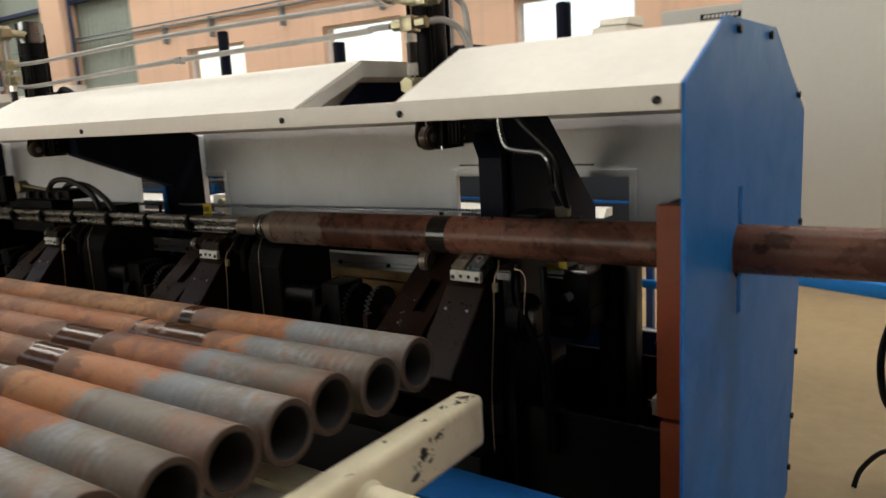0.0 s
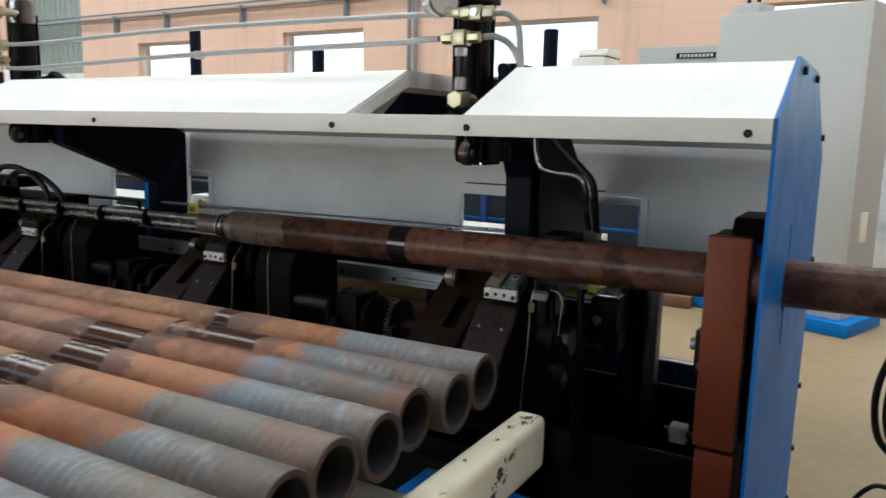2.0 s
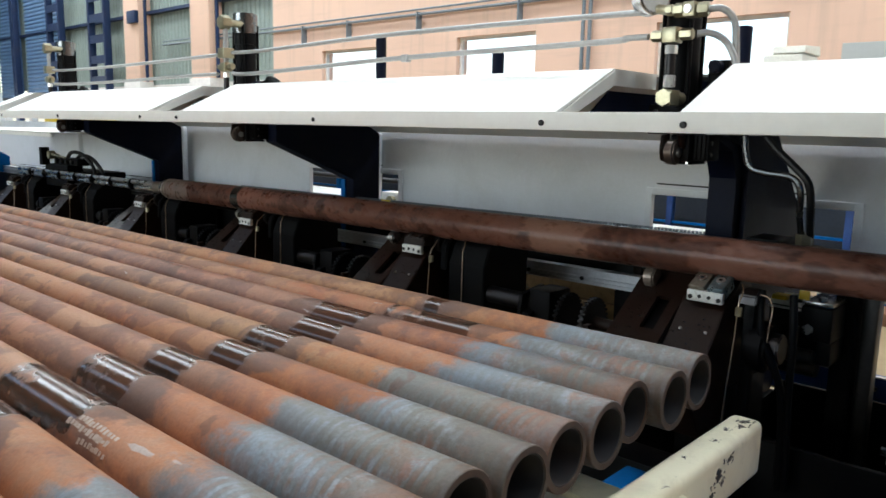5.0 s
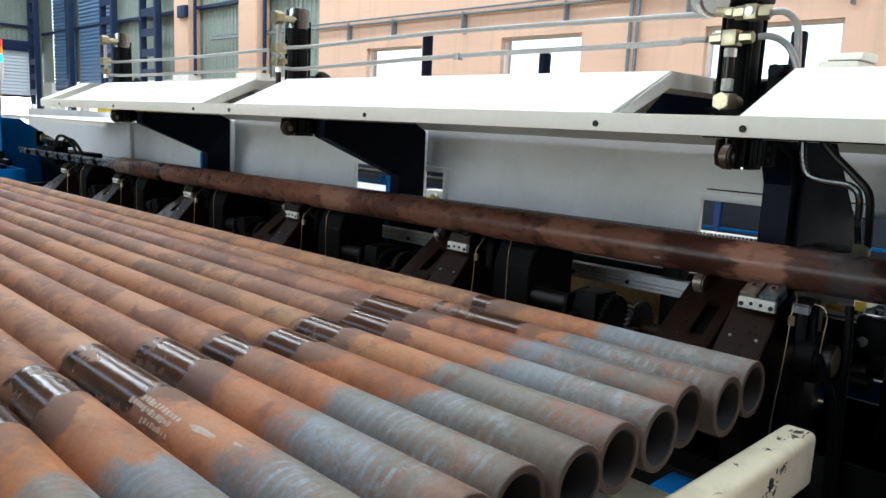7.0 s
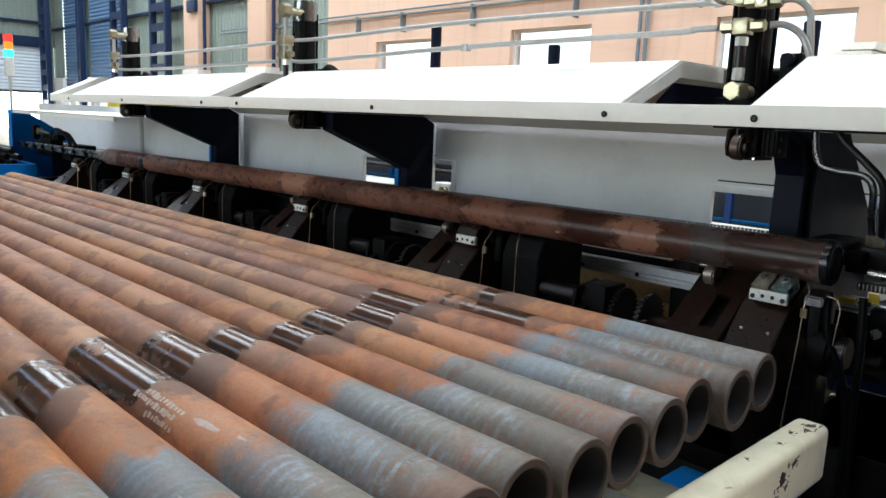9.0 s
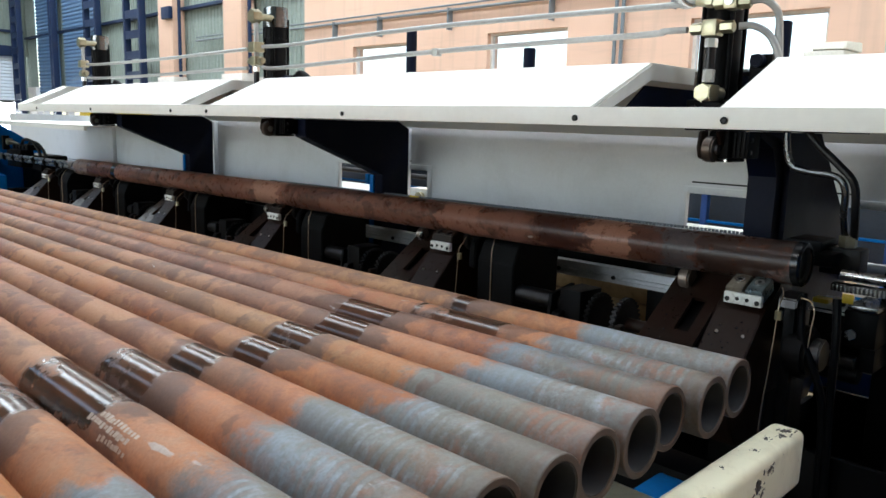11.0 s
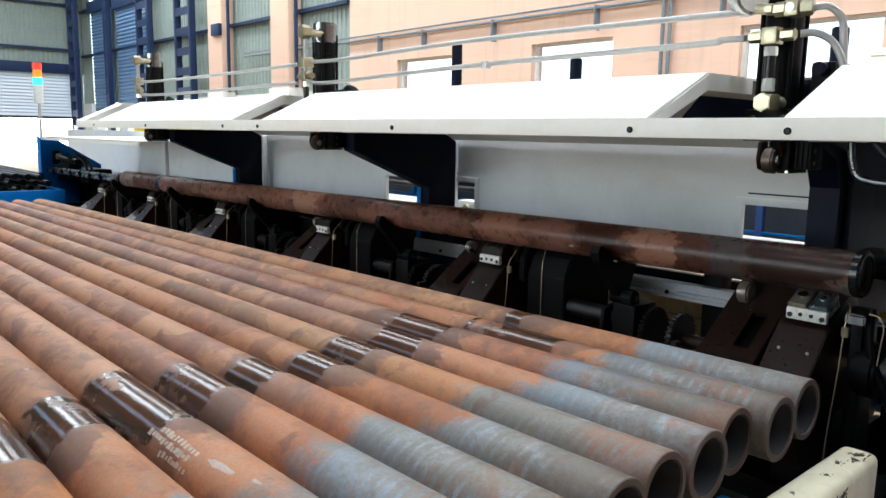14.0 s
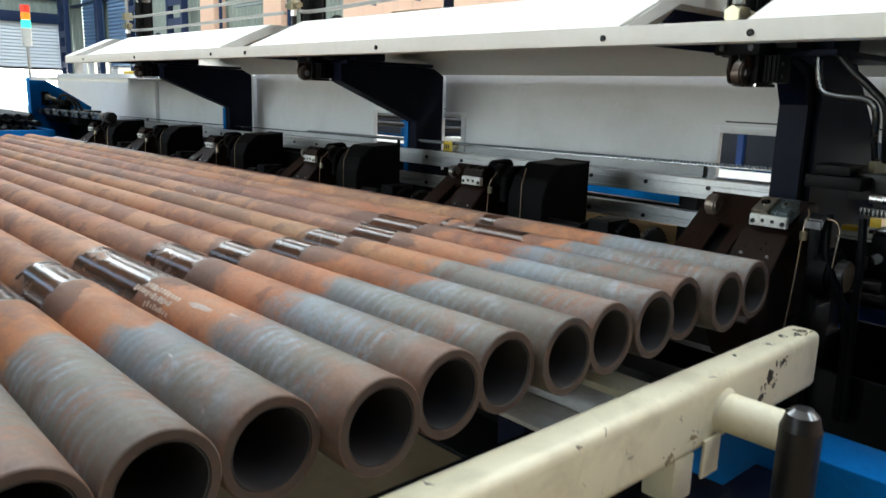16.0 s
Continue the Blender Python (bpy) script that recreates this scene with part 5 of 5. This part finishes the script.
    tagged(part("oil_drops", drops, "oil_drop", st, "small shining drops of oil"), kind="stuff")
    part("roller", cyl((-0.228, 1.99, 0.948), (-0.192, 1.99, 0.948), 0.033 if pads else 0.026, bev=0.005, seg=32), "roller_face" if pads else "steel", st, "worn steel roller")
    part("fitting", hexnut((-0.19, 1.69, 0.675), (-0.175, 1.67, 0.70), 0.02), "brass", st, "brass fitting")
    part("oil_line", hose([(0.10, 1.93, 0.98), (0.115, 1.9, 0.965), (0.115, 1.875, 0.93), (0.11, 1.87, 0.8), (0.1, 1.86, 0.6), (0.1, 1.86, 0.4)], 0.0019), "copper", st, "thin copper oil line")
    part("line_nut", hexnut((0.115, 1.88, 0.9), (0.115, 1.88, 0.925), 0.01), "brass", st)
    return st


def gear_box_cover():
    st = tagged(thing("drive_cover"), "matt black folded sheet cover over a drive", "drive cover", "drive covers")
    part("body", prism([(1.945, 0.5), (1.945, 0.90), (1.975, 0.965), (2.05, 1.02), (2.22, 1.025), (2.22, 0.5)], 0.15, 0.33, "x", 0.004), "black", st, smooth=0)
    part("knuckle", prism([(1.94, 0.86), (1.945, 0.965), (1.985, 1.015), (2.07, 1.02), (2.11, 0.96), (2.11, 0.86)], 0.005, 0.05, "x", 0.005), "black", st, smooth=0)
    part("knuckle", prism([(1.95, 0.86), (1.955, 0.955), (2.0, 1.0), (2.07, 1.0), (2.1, 0.95), (2.1, 0.86)], 0.095, 0.13, "x", 0.005), "black", st, smooth=0)
    cam_disc = part("cam_disc", cyl((0.052, 1.985, 0.965), (0.092, 1.985, 0.965), 0.042, bev=0.004, seg=32), "dark_steel", st, "oily steel cam disc")
    part("cam_hub", cyl((0.092, 1.985, 0.965), (0.1, 1.985, 0.965), 0.02, bev=0.003), "rod_steel", cam_disc)
    part("cover_edge", box(0.1505, 0.3295, 2.214, 2.222, 1.024, 1.03, 0.001), "black", st)
    part("oil_line", hose([(0.2, 1.99, 1.0), (0.22, 1.955, 0.965), (0.225, 1.94, 0.9), (0.225, 1.94, 0.5)], 0.0019), "copper", st, "thin copper oil line")
    return st


def sprocket_drive():
    st = tagged(thing("chain_drive"), "oily black sprockets and bearing on a drive shaft", "chain drive", "chain drives")
    for x in (-0.42, -0.52):
        bm = cyl((x, 1.98, 0.76), (x + 0.016, 1.98, 0.76), 0.078, seg=36, bev=0.002)
        for k in range(30):
            a = 2 * math.pi * k / 30
            cyl((x, 1.98 + 0.082 * math.cos(a), 0.76 + 0.082 * math.sin(a)), (x + 0.016, 1.98 + 0.082 * math.cos(a), 0.76 + 0.082 * math.sin(a)), 0.0052, seg=8, bm=bm)
        part("sprocket", bm, "dark_steel" if x > -0.5 else "black", st)
    part("bearing", box(-0.64, -0.55, 1.92, 2.05, 0.66, 0.85, 0.01), "black", st)
    part("shaft", cyl((-0.92, 1.99, 0.78), (-0.64, 1.99, 0.78), 0.032), "dark_steel", st)
    part("shaft", cyl((-0.4, 1.98, 0.76), (-0.26, 1.98, 0.76), 0.022), "brown", st)
    part("guard", prism([(1.9, 0.62), (1.93, 0.82), (2.06, 0.84), (2.1, 0.62)], -0.69, -0.675, "x"), "black", st, smooth=0)
    part("strut", box(-0.34, -0.32, 1.8, 1.83, 0.55, 0.80, 0.003), "brown", st)
    return st


STATIONS = [-1.0, -2.2, -3.4, -4.58, -5.75, -6.9]
skid_station().matrix_world = pose(STATIONS[0], 0, line_z(STATIONS[0]))
far_arm = skid_station(False)
far_arm.matrix_world = pose(STATIONS[1], 0, line_z(STATIONS[1]))
for x in STATIONS[2:]:
    copy_thing(far_arm, pose(x, 0, line_z(x)))
cover = gear_box_cover()
cover.matrix_world = pose(STATIONS[1], 0, line_z(STATIONS[1]))
for x in STATIONS[2:]:
    copy_thing(cover, pose(x, 0, line_z(x)))
drive = sprocket_drive()
drive.matrix_world = pose(STATIONS[0], 0, line_z(STATIONS[0]))
for x in STATIONS[1:-1]:
    copy_thing(drive, pose(x, 0, line_z(x)))

sc = tagged(thing("side_clamp", (-0.9, 1.95, 0.90)), "grey pressed clamp with an oil line by the skid arm", "clamp")
part("jaw", prism([(-0.045, 0.03), (-0.04, 0.055), (-0.02, 0.068), (0.03, 0.068), (0.035, 0.03)], 0.0, 0.05, "x", 0.004), "dark_steel", sc)
part("oil_line", hose([(0.05, -0.02, 0.06), (0.075, -0.02, 0.055), (0.09, -0.025, 0.03), (0.088, -0.03, -0.02), (0.085, -0.03, -0.07)], 0.0017), "copper", sc)
part("stem", box(0.01, 0.04, -0.02, 0.02, -0.9, 0.03, 0.003), "black", sc)

# lift arms with a V-shaped head
def lift_arm():
    st = tagged(thing("lift_arm"), "black V-headed steel lift arm", "lift arm", "lift arms")
    cradle = [(0.066 * math.sin(a), -0.066 * math.cos(a) - 0.004) for a in [radians(65 - 13 * k) for k in range(11)]]
    part("head", prism([(-0.022, -0.185), (-0.125, -0.03), (-0.13, 0.0), (-0.115, 0.02), (-0.098, 0.015)] + cradle[::-1] + [(0.1, 0.0), (0.112, -0.01), (0.112, -0.03), (0.022, -0.185)], -0.016, 0.016, "x", 0), "black", st, smooth=0)
    part("knuckle", cyl((-0.03, 0, -0.185), (0.062, 0, -0.185), 0.026, bev=0.004), "black", st)
    part("pin", cyl((0.062, 0, -0.185), (0.068, 0, -0.185), 0.012, bev=0.002), "dark_steel", st)
    part("stem", prism([(-0.026, -0.185), (-0.03, -0.36), (0.03, -0.36), (0.026, -0.185), (0.012, -0.158), (-0.012, -0.158)], 0.02, 0.06, "x", 0.003), "black", st, smooth=0)
    return st


ARM_X = [-1.63, -2.81, -4.03, -5.2, -6.35]
arms = [lift_arm()]
for x in ARM_X[1:]:
    arms.append(copy_thing(arms[0], pose(x, 2, 0.6)))


# ---- guide rods and block beyond the tube end ----
gb = tagged(thing("guide_block", (-0.6, 2.15, 0)), "oily guide block with two steel rods and a ribbed bar", "guide block")
part("rod", cyl((-0.22, 0, 1.003), (-0.09, 0, 1.003), 0.014), "steel", gb, "bright steel guide rod")
bar = part("ribbed_bar", box(-0.24, -0.09, -0.02, 0.02, 0.955, 0.978, 0.003), "dark_steel", gb)
for k in range(13):
    part("tooth", box(-0.235 + 0.011 * k, -0.230 + 0.011 * k, -0.024, -0.02, 0.957, 0.976, 0), "rod_steel", bar, smooth=0)
part("block", box(-0.2, -0.11, -0.01, 0.15, 0.80, 0.905, 0.008), "black", gb)
part("top_plate", box(-0.19, -0.11, -0.02, 0.15, 0.91, 0.922, 0.003), "rod_steel", gb)
part("nut", hexnut((-0.175, -0.02, 0.835), (-0.175, -0.008, 0.835), 0.016), "steel", gb)
part("nut", hexnut((-0.15, 0.02, 0.922), (-0.15, 0.02, 0.932), 0.012), "steel", gb)
part("rod", cyl((-0.27, -0.01, 0.752), (-0.15, -0.01, 0.752), 0.022, bev=0.004), "dark_steel", gb)
part("tag", box(-0.205, -0.175, -0.024, -0.02, 0.925, 0.952, 0.001), "yellow", gb, "yellow tag")
part("hanger", box(-0.15, -0.11, 0.0, 0.15, 0.73, 0.80, 0.004), "black", gb)

# ---- tubes ----
R_TUBE, L_TUBE = 0.061, 5.48


def tube(name, label, category, group, material):
    ob = part(name, ring(-L_TUBE, 0, R_TUBE, 0.0495, lip=0.0016), material)
    ob.data.materials.append(M["rim"])
    for p in ob.data.polygons:
        if abs(p.normal.x) > 0.3:
            p.use_smooth = False
        if abs(p.normal.x) > 0.8:
            p.material_index = 1
    part("bore", ring(-L_TUBE + 0.002, -0.002, 0.0497, 0.048), "bore", ob, "inner bore of the tube, its shade put into the dark colour")
    return tagged(ob, label, category, group)


TILT_X = math.degrees(math.atan(SLOPE))
ENDS = [(-0.740, 1.31), (-0.727, 1.168), (-0.753, 1.053), (-0.731, 0.92), (-0.732, 0.793), (-0.72, 0.669), (-0.733, 0.546), (-0.724, 0.43), (-0.702, 0.302), (-0.731, 0.176), (-0.725, 0.054), (-0.725, -0.068), (-0.73, -0.19), (-0.72, -0.312), (-0.735, -0.434), (-0.725, -0.556)]
MILL = [0.363, 0.374, 0.415, 0.356, 0.373, 0.368, 0.39, 0.349, 0.326, 0.343, 0.36, 0.40, 0.38, 0.36, 0.40, 0.38]
BAND = [(0.755, 0.035), (0.65, 0.15), (0.845, 0.105), (0.78, 0.09), (0.785, 0.08), (0.752, 0.07), (0.77, 0.075), (0.796, 0.105), (0.78, 0.18), (0.753, 0.095), (0.72, 0.12), (0.8, 0.1), (0.75, 0.1), (0.8, 0.1), (0.76, 0.1), (0.8, 0.1)]
YAW = 0.7
proto = None
for (x, y), mill, (bp, bw) in zip(ENDS, MILL, BAND):
    m = pose(x, y, 0.882, 0, -TILT_X, YAW) @ pose(0, 0, 0, 0 if abs(y - 0.302) < 0.001 else random.uniform(0, 360))
    if proto is None:
        proto = tube("steel_tube", "rusty orange steel tube with a blue-grey end, lying in the row", "steel tube", "tubes on the rack", "rust_pipe")
        proto.matrix_world = m
        ob = proto
    else:
        ob = copy_thing(proto, m)
    ob.color = (mill, bp, bw, 1)
    if abs(y - 0.302) < 0.001:
        tagged(ob, "rusty orange steel tube with faded white stencil marks", "steel tube", "tubes on the rack")
        # faded stencil: unreadable marks as plain bars
        for row, (ang, n) in enumerate(((28, 11), (42, 12), (58, 8))):
            for k in range(n):
                along = -0.49 - 0.0125 * k - 0.012 * (row % 2)
                w = 0.003 + 0.0028 * random.random()
                a0, a1 = radians(ang - 2.5 - 3.5 * random.random()), radians(ang + 2.5 + 3.5 * random.random())
                bm = bmesh.new()
                r = R_TUBE + 0.0004
                quad = [bm.verts.new((along + dx, -r * math.sin(a), r * math.cos(a))) for dx, a in ((-w, a0), (w, a0), (w, a1), (-w, a1))]
                low = [bm.verts.new(v.co * 1.0 - Vector((0, v.co.y, v.co.z)).normalized() * 0.001) for v in quad]
                bm.faces.new(quad)
                for q in range(4):
                    bm.faces.new((quad[q], low[q], low[(q + 1) % 4], quad[(q + 1) % 4]))
                part("stencil_mark", bm, "stencil", ob, "faded white stencil mark", smooth=0)

moving = tube("steel_tube", "dark oiled brown steel tube running through the machine", "steel tube", "", "fresh_pipe")
moving.color = (0.0, 0.62, 0.0, 1)
part("collar", ring(-L_TUBE + 0.75, -L_TUBE + 0.82, 0.0613, 0.0595, lip=0.0002), "wet", moving, "wet black painted ring")

part("bare_end", ring(-L_TUBE - 0.001, -L_TUBE + 0.032, 0.0612, 0.0595, lip=0.0004), "roller_face", moving, "bright bare metal end of the tube")
cap = part("end_ring", ring(-0.024, 0.004, 0.0620, 0.05, lip=0.005), "gloss_black", moving, "glossy black end ring of the tube")
part("end_disc", cyl((-0.02, 0, 0), (-0.012, 0, 0), 0.0501, bev=0.002), "dark_steel", cap)

# ---- pusher ----
push = tagged(thing("pusher_carriage"), "black pusher carriage with a ringed rod and hoses", "pusher")
part("rod", cyl((-2.6, 0, -0.016), (-0.18, 0, -0.016), 0.015), "steel", push)
part("rod", cyl((-2.6, -0.008, 0.018), (-0.18, -0.008, 0.018), 0.015), "steel", push)
for x in (-2.3, -2.0, -1.7, -1.4, -1.1, -0.8, -0.5):
    part("ring", cyl((x - 0.012, 0, 0.001), (x + 0.012, 0, 0.001), 0.036, bev=0.003), "black", push)
head = part("head", cyl((-0.19, 0, 0), (-0.08, 0, 0), 0.036, bev=0.006), "roller_face", push, "brown stepped steel gripping head")
part("collar", cyl((-0.08, 0, 0), (-0.03, 0, 0), 0.046, bev=0.006), "steel", head)
part("groove", cyl((-0.062, 0, 0), (-0.052, 0, 0), 0.0468, bev=0.001), "dark_steel", head)
part("nose", cyl((-0.03, 0, 0), (0.02, 0, 0), 0.043, bev=0.004), "dark_steel", head)
for k in range(6):
    a = 2 * math.pi * k / 6
    part("screw", cyl((-0.031, 0.036 * math.cos(a), 0.036 * math.sin(a)), (-0.024, 0.036 * math.cos(a), 0.036 * math.sin(a)), 0.006, seg=10), "rubber", head)
part("body", box(-2.2, -1.75, 0.06, 0.18, -0.1, 0.07, 0.01), "black", push)
part("slide", box(-2.3, -1.5, 0.16, 0.4, -0.12, 0.02, 0.008), "black", push)
vl = part("valve", box(-2.05, -1.6, 0.08, 0.2, 0.07, 0.12, 0.006), "black", push)
for x in (-1.98, -1.88, -1.78, -1.68):
    part("coil", cyl((x, 0.06, 0.095), (x, 0.08, 0.095), 0.018, bev=0.003), "dark_steel", vl)
part("hose", hose([(-1.85, 0.1, 0.10), (-1.76, 0.1, 0.165), (-1.62, 0.12, 0.16), (-1.48, 0.14, 0.08), (-1.44, 0.15, -0.02)], 0.014), "rubber", push)
part("hose", hose([(-1.78, 0.14, 0.10), (-1.68, 0.14, 0.145), (-1.54, 0.16, 0.13), (-1.40, 0.17, 0.05), (-1.37, 0.18, -0.03)], 0.014), "rubber", push)
part("fitting", hexnut((-1.95, 0.0, 0.145), (-1.95, 0.05, 0.145), 0.032), "brass", push, "brass hexagon fitting")
part("stub", cyl((-1.95, 0.05, 0.145), (-1.95, 0.1, 0.12), 0.015), "brass", push)
part("bleed_tube", cyl((-1.92, 0.02, 0.15), (-1.72, 0.04, 0.13), 0.008), "brass", push)
part("post", box(-2.2, -2.14, 0.02, 0.08, 0.06, 0.2, 0.006), "black", push)

# ---- rack beam, pin and blue stand ----
beam = tagged(thing("rack_beam", (-0.665, 0, 0)), "worn cream painted rounded steel beam of the tube rack", "rack beam")
part("beam", box(-0.035, 0.035, -0.9, 1.4, 0.68, 0.803, 0.02, seg=4), "beam_paint", beam)
part("spigot", cyl((0.03, 1.0, 0.735), (0.17, 1.0, 0.735), 0.035, bev=0.004), "beam_paint", beam)
part("weld", cyl((0.033, 1.0, 0.735), (0.043, 1.0, 0.735), 0.043, 0.036), "beam_paint", beam)
part("tab", box(0.036, 0.042, 0.93, 0.985, 0.63, 0.7, 0.003), "beam_paint", beam)
part("gusset", box(-0.03, 0.03, 0.86, 0.92, 0.6, 0.68, 0.004), "beam_paint", beam)
def oil_stain(outline_r, at, normal, seed):
    """A thin ragged patch of oil with a few droplets round it, lying on a face."""
    rnd = random.Random(seed)
    bm = bmesh.new()
    blots = [(0.0, 0.0, outline_r)] + [(rnd.uniform(-2.6, 2.6) * outline_r, rnd.uniform(-3.2, 3.2) * outline_r, outline_r * rnd.uniform(0.08, 0.3)) for _ in range(9)]
    for cx, cy, r0 in blots:
        n = 44 if r0 == outline_r else 12
        ph = [rnd.uniform(0, 6.28) for _ in range(4)]
        pts = []
        for k in range(n):
            a = 2 * math.pi * k / n
            r = r0 * (1 + 0.26 * math.sin(2 * a + ph[0]) + 0.2 * math.sin(5 * a + ph[1]) + 0.14 * math.sin(9 * a + ph[2]) + 0.1 * math.sin(14 * a + ph[3]))
            pts.append((cx + r * math.cos(a), cy + 1.5 * r * math.sin(a)))
        top = [bm.verts.new((x, y, 0.0006)) for x, y in pts]
        low = [bm.verts.new((cx + (x - cx) * 1.05, cy + (y - cy) * 1.05, -0.0006)) for x, y in pts]
        mid = bm.verts.new((cx, cy, 0.0008))
        for k in range(n):
            bm.faces.new((top[k], top[(k + 1) % n], mid))
            bm.faces.new((low[k], low[(k + 1) % n], top[(k + 1) % n], top[k]))
    if normal == "x":
        bm.transform(Matrix.Rotation(radians(90), 4, "Y"))
    bm.transform(Matrix.Translation(at))
    return bm


for k, (r, y, z) in enumerate(((0.006, 1.22, 0.775), (0.010, 1.17, 0.757), (0.007, 1.14, 0.722), (0.004, 1.19, 0.735), (0.006, 1.06, 0.71), (0.005, 0.9, 0.715), (0.006, 0.83, 0.70))):
    part("oil_stain", oil_stain(r, (0.0352, y, z), "x", k), "oil_black" if k < 4 else "grime", beam, "black oil stain" if k < 4 else "brown grime")
for k, (r, x, y) in enumerate(((0.007, 0.008, 1.36), (0.005, 0.012, 1.33), (0.004, -0.004, 1.29), (0.003, 0.004, 1.22), (0.002, -0.006, 1.1))):
    part("oil_stain", oil_stain(r, (x, y, 0.8032), "z", 20 + k), "oil_black", beam, "black oil stain")
pin = tagged(thing("stop_pin", (-0.47, 0.92, 0)), "dark steel stop pin with a rounded bright top", "pin")
bm = cyl((0, 0, 0.42), (0, 0, 0.785), 0.031, seg=32)
cyl((0, 0, 0.785), (0, 0, 0.808), 0.031, 0.024, seg=32, bm=bm)
part("shaft", bm, "dark_steel", pin)
part("cap", cyl((0, 0, 0.808), (0, 0, 0.817), 0.024, 0.014, seg=32), "rod_steel", pin)
fr = tagged(thing("blue_stand", (-0.6, 0, 0)), "bright blue welded steel frame under the tube rack", "stand")
part("top_rail", box(-0.38, 1.2, 1.32, 1.47, 0.30, 0.56, 0.006), "blue", fr)
# navy bar added for the dark space under the tube ends
part("tube_shade_bar", box(-0.38, 0.0, -0.8, 1.0, 0.46, 0.6, 0.006), "navy", fr)
part("end_link", box(-0.1, 0.0, 1.0, 1.32, 0.40, 0.5, 0.004), "navy", fr)
for x in (0.1, 1.0):
    part("leg", box(x - 0.05, x + 0.05, 1.34, 1.45, 0, 0.30, 0.006), "blue", fr)
for x in (-1.35, -2.6, -3.9, -5.2):
    rk = tagged(thing("rack_bar", (x, 0, 0)), "cream painted flat support bar under the tubes", "rack bar", "rack bars")
    z = 0.812 + SLOPE * (x + 0.75)
    part("bar", box(-0.05, 0.05, -0.9, 1.42, z - 0.09, z, 0.004), "beam_paint", rk)
    for y in (-0.7, 1.3):
        part("leg", box(-0.05, 0.05, y - 0.05, y + 0.05, 0, z - 0.09, 0.004), "navy", rk)


br = tagged(thing("rack_tongue", (-0.7, 0.9, 0)), "cream flat steel tongue under the tube ends", "tongue")
part("flat", box(-0.45, 0.0, 0.125, 0.215, 0.655, 0.688, 0.006), "beam_paint", br)
part("plate", box(-0.45, 0.0, -0.11, 0.0, 0.664, 0.674, 0.002), "white", br)
part("plate", box(-0.45, 0.0, 0.004, 0.124, 0.664, 0.674, 0.002), "white", br)
for k, (dy, dz) in enumerate(((0.0, 0.0), (0.06, -0.07))):
    rod = tagged(part("steel_rod", cyl((-0.95 - 0.1 * k, 0.3 + dy, 0.6 + dz), (-0.6, 0.42 + dy, 0.6 + dz), 0.016), "steel"), "bright round steel rod under the tubes", "rod", "rods under the rack")


# ---- what moves ----
def motions():
    xs = [(0, -1.124), (0.5, -1.124), (1, -1.127), (1.5, -1.19), (2, -1.392), (2.5, -1.729), (3, -2.091), (3.5, -2.45), (4, -2.813), (4.5, -3.184), (5.2, -3.72), (6.0, -4.33), (6.8, -4.95), (7, -5.115), (7.2, -5.25), (7.4, -5.40), (7.6, -5.48), (7.8, -5.525), (8, -5.535), (8.5, -5.545), (11, -5.56), (12, -5.56)]
    lift = [(12.5, 1.98, 1.043), (12.8, 1.98, 1.045), (13.0, 1.98, 1.05), (13.2, 1.975, 1.066), (13.4, 1.965, 1.082), (13.6, 1.955, 1.09), (13.8, 1.945, 1.082), (14.0, 1.92, 1.063), (14.2, 1.875, 1.048), (14.4, 1.80, 1.0), (14.5, 1.76, 0.974), (14.6, 1.72, 0.94), (14.8, 1.665, 0.893), (15.0, 1.655, 0.893), (15.5, 1.655, 0.892), (15.7, 1.55, 0.868), (15.85, 1.452, 0.852), (16, 1.452, 0.852)]
    rows = []
    for t, c in xs:
        x = c + L_TUBE - 0.785
        rows.append((t, pose(x, 1.98, 1.043 + SLOPE * (x + 0.86), 0, -TILT_X, 0)))
    for t, y, z in lift:
        turn = (1.98 - y) / R_TUBE * 57.3 if y < 1.9 else 0
        rows.append((t, pose(-0.865 + (0.03 if t > 14 else 0), y, z, 0, -TILT_X, 0) @ pose(0, 0, 0, 0.25 * turn)))
    walk(moving, rows)
    prow = []
    for t, c in xs:
        x = c - 0.785
        prow.append((t, pose(x, 1.98, 1.043 + SLOPE * (x + 0.86), 0, -TILT_X, 0)))
    tip = xs[-1][1] - 0.785
    for t, back in ((12.3, 0.1), (12.5, 0.22), (13.0, 0.3), (16, 0.32)):
        x = tip - back
        prow.append((t, pose(x, 1.98, 1.043 + SLOPE * (x + 0.86), 0, -TILT_X, 0)))
    walk(push, prow)
    for arm, ax in zip(arms, ARM_X):
        dz = SLOPE * (ax + 0.86)
        rr = [(0, pose(ax, 2.0, 0.70 + dz, -35)), (12.0, pose(ax, 2.0, 0.70 + dz, -35)), (12.3, pose(ax, 1.97, 0.83 + dz, -10)), (12.5, pose(ax, 1.97, 0.92 + dz, 0)), (12.8, pose(ax, 1.98, 1.02 + dz, 0))]
        for t, y, z in lift:
            if 13.0 <= t <= 14.5:
                rr.append((t, pose(ax, y, z + dz - 0.002, (1.98 - y) * 150)))
        rr += [(14.8, pose(ax, 1.655, 0.891 + dz, 40)), (15.45, pose(ax, 1.655, 0.888 + dz, 42)), (15.8, pose(ax, 1.7, 0.78 + dz, 55)), (16, pose(ax, 1.72, 0.74 + dz, 55))]
        walk(arm, rr)


motions()
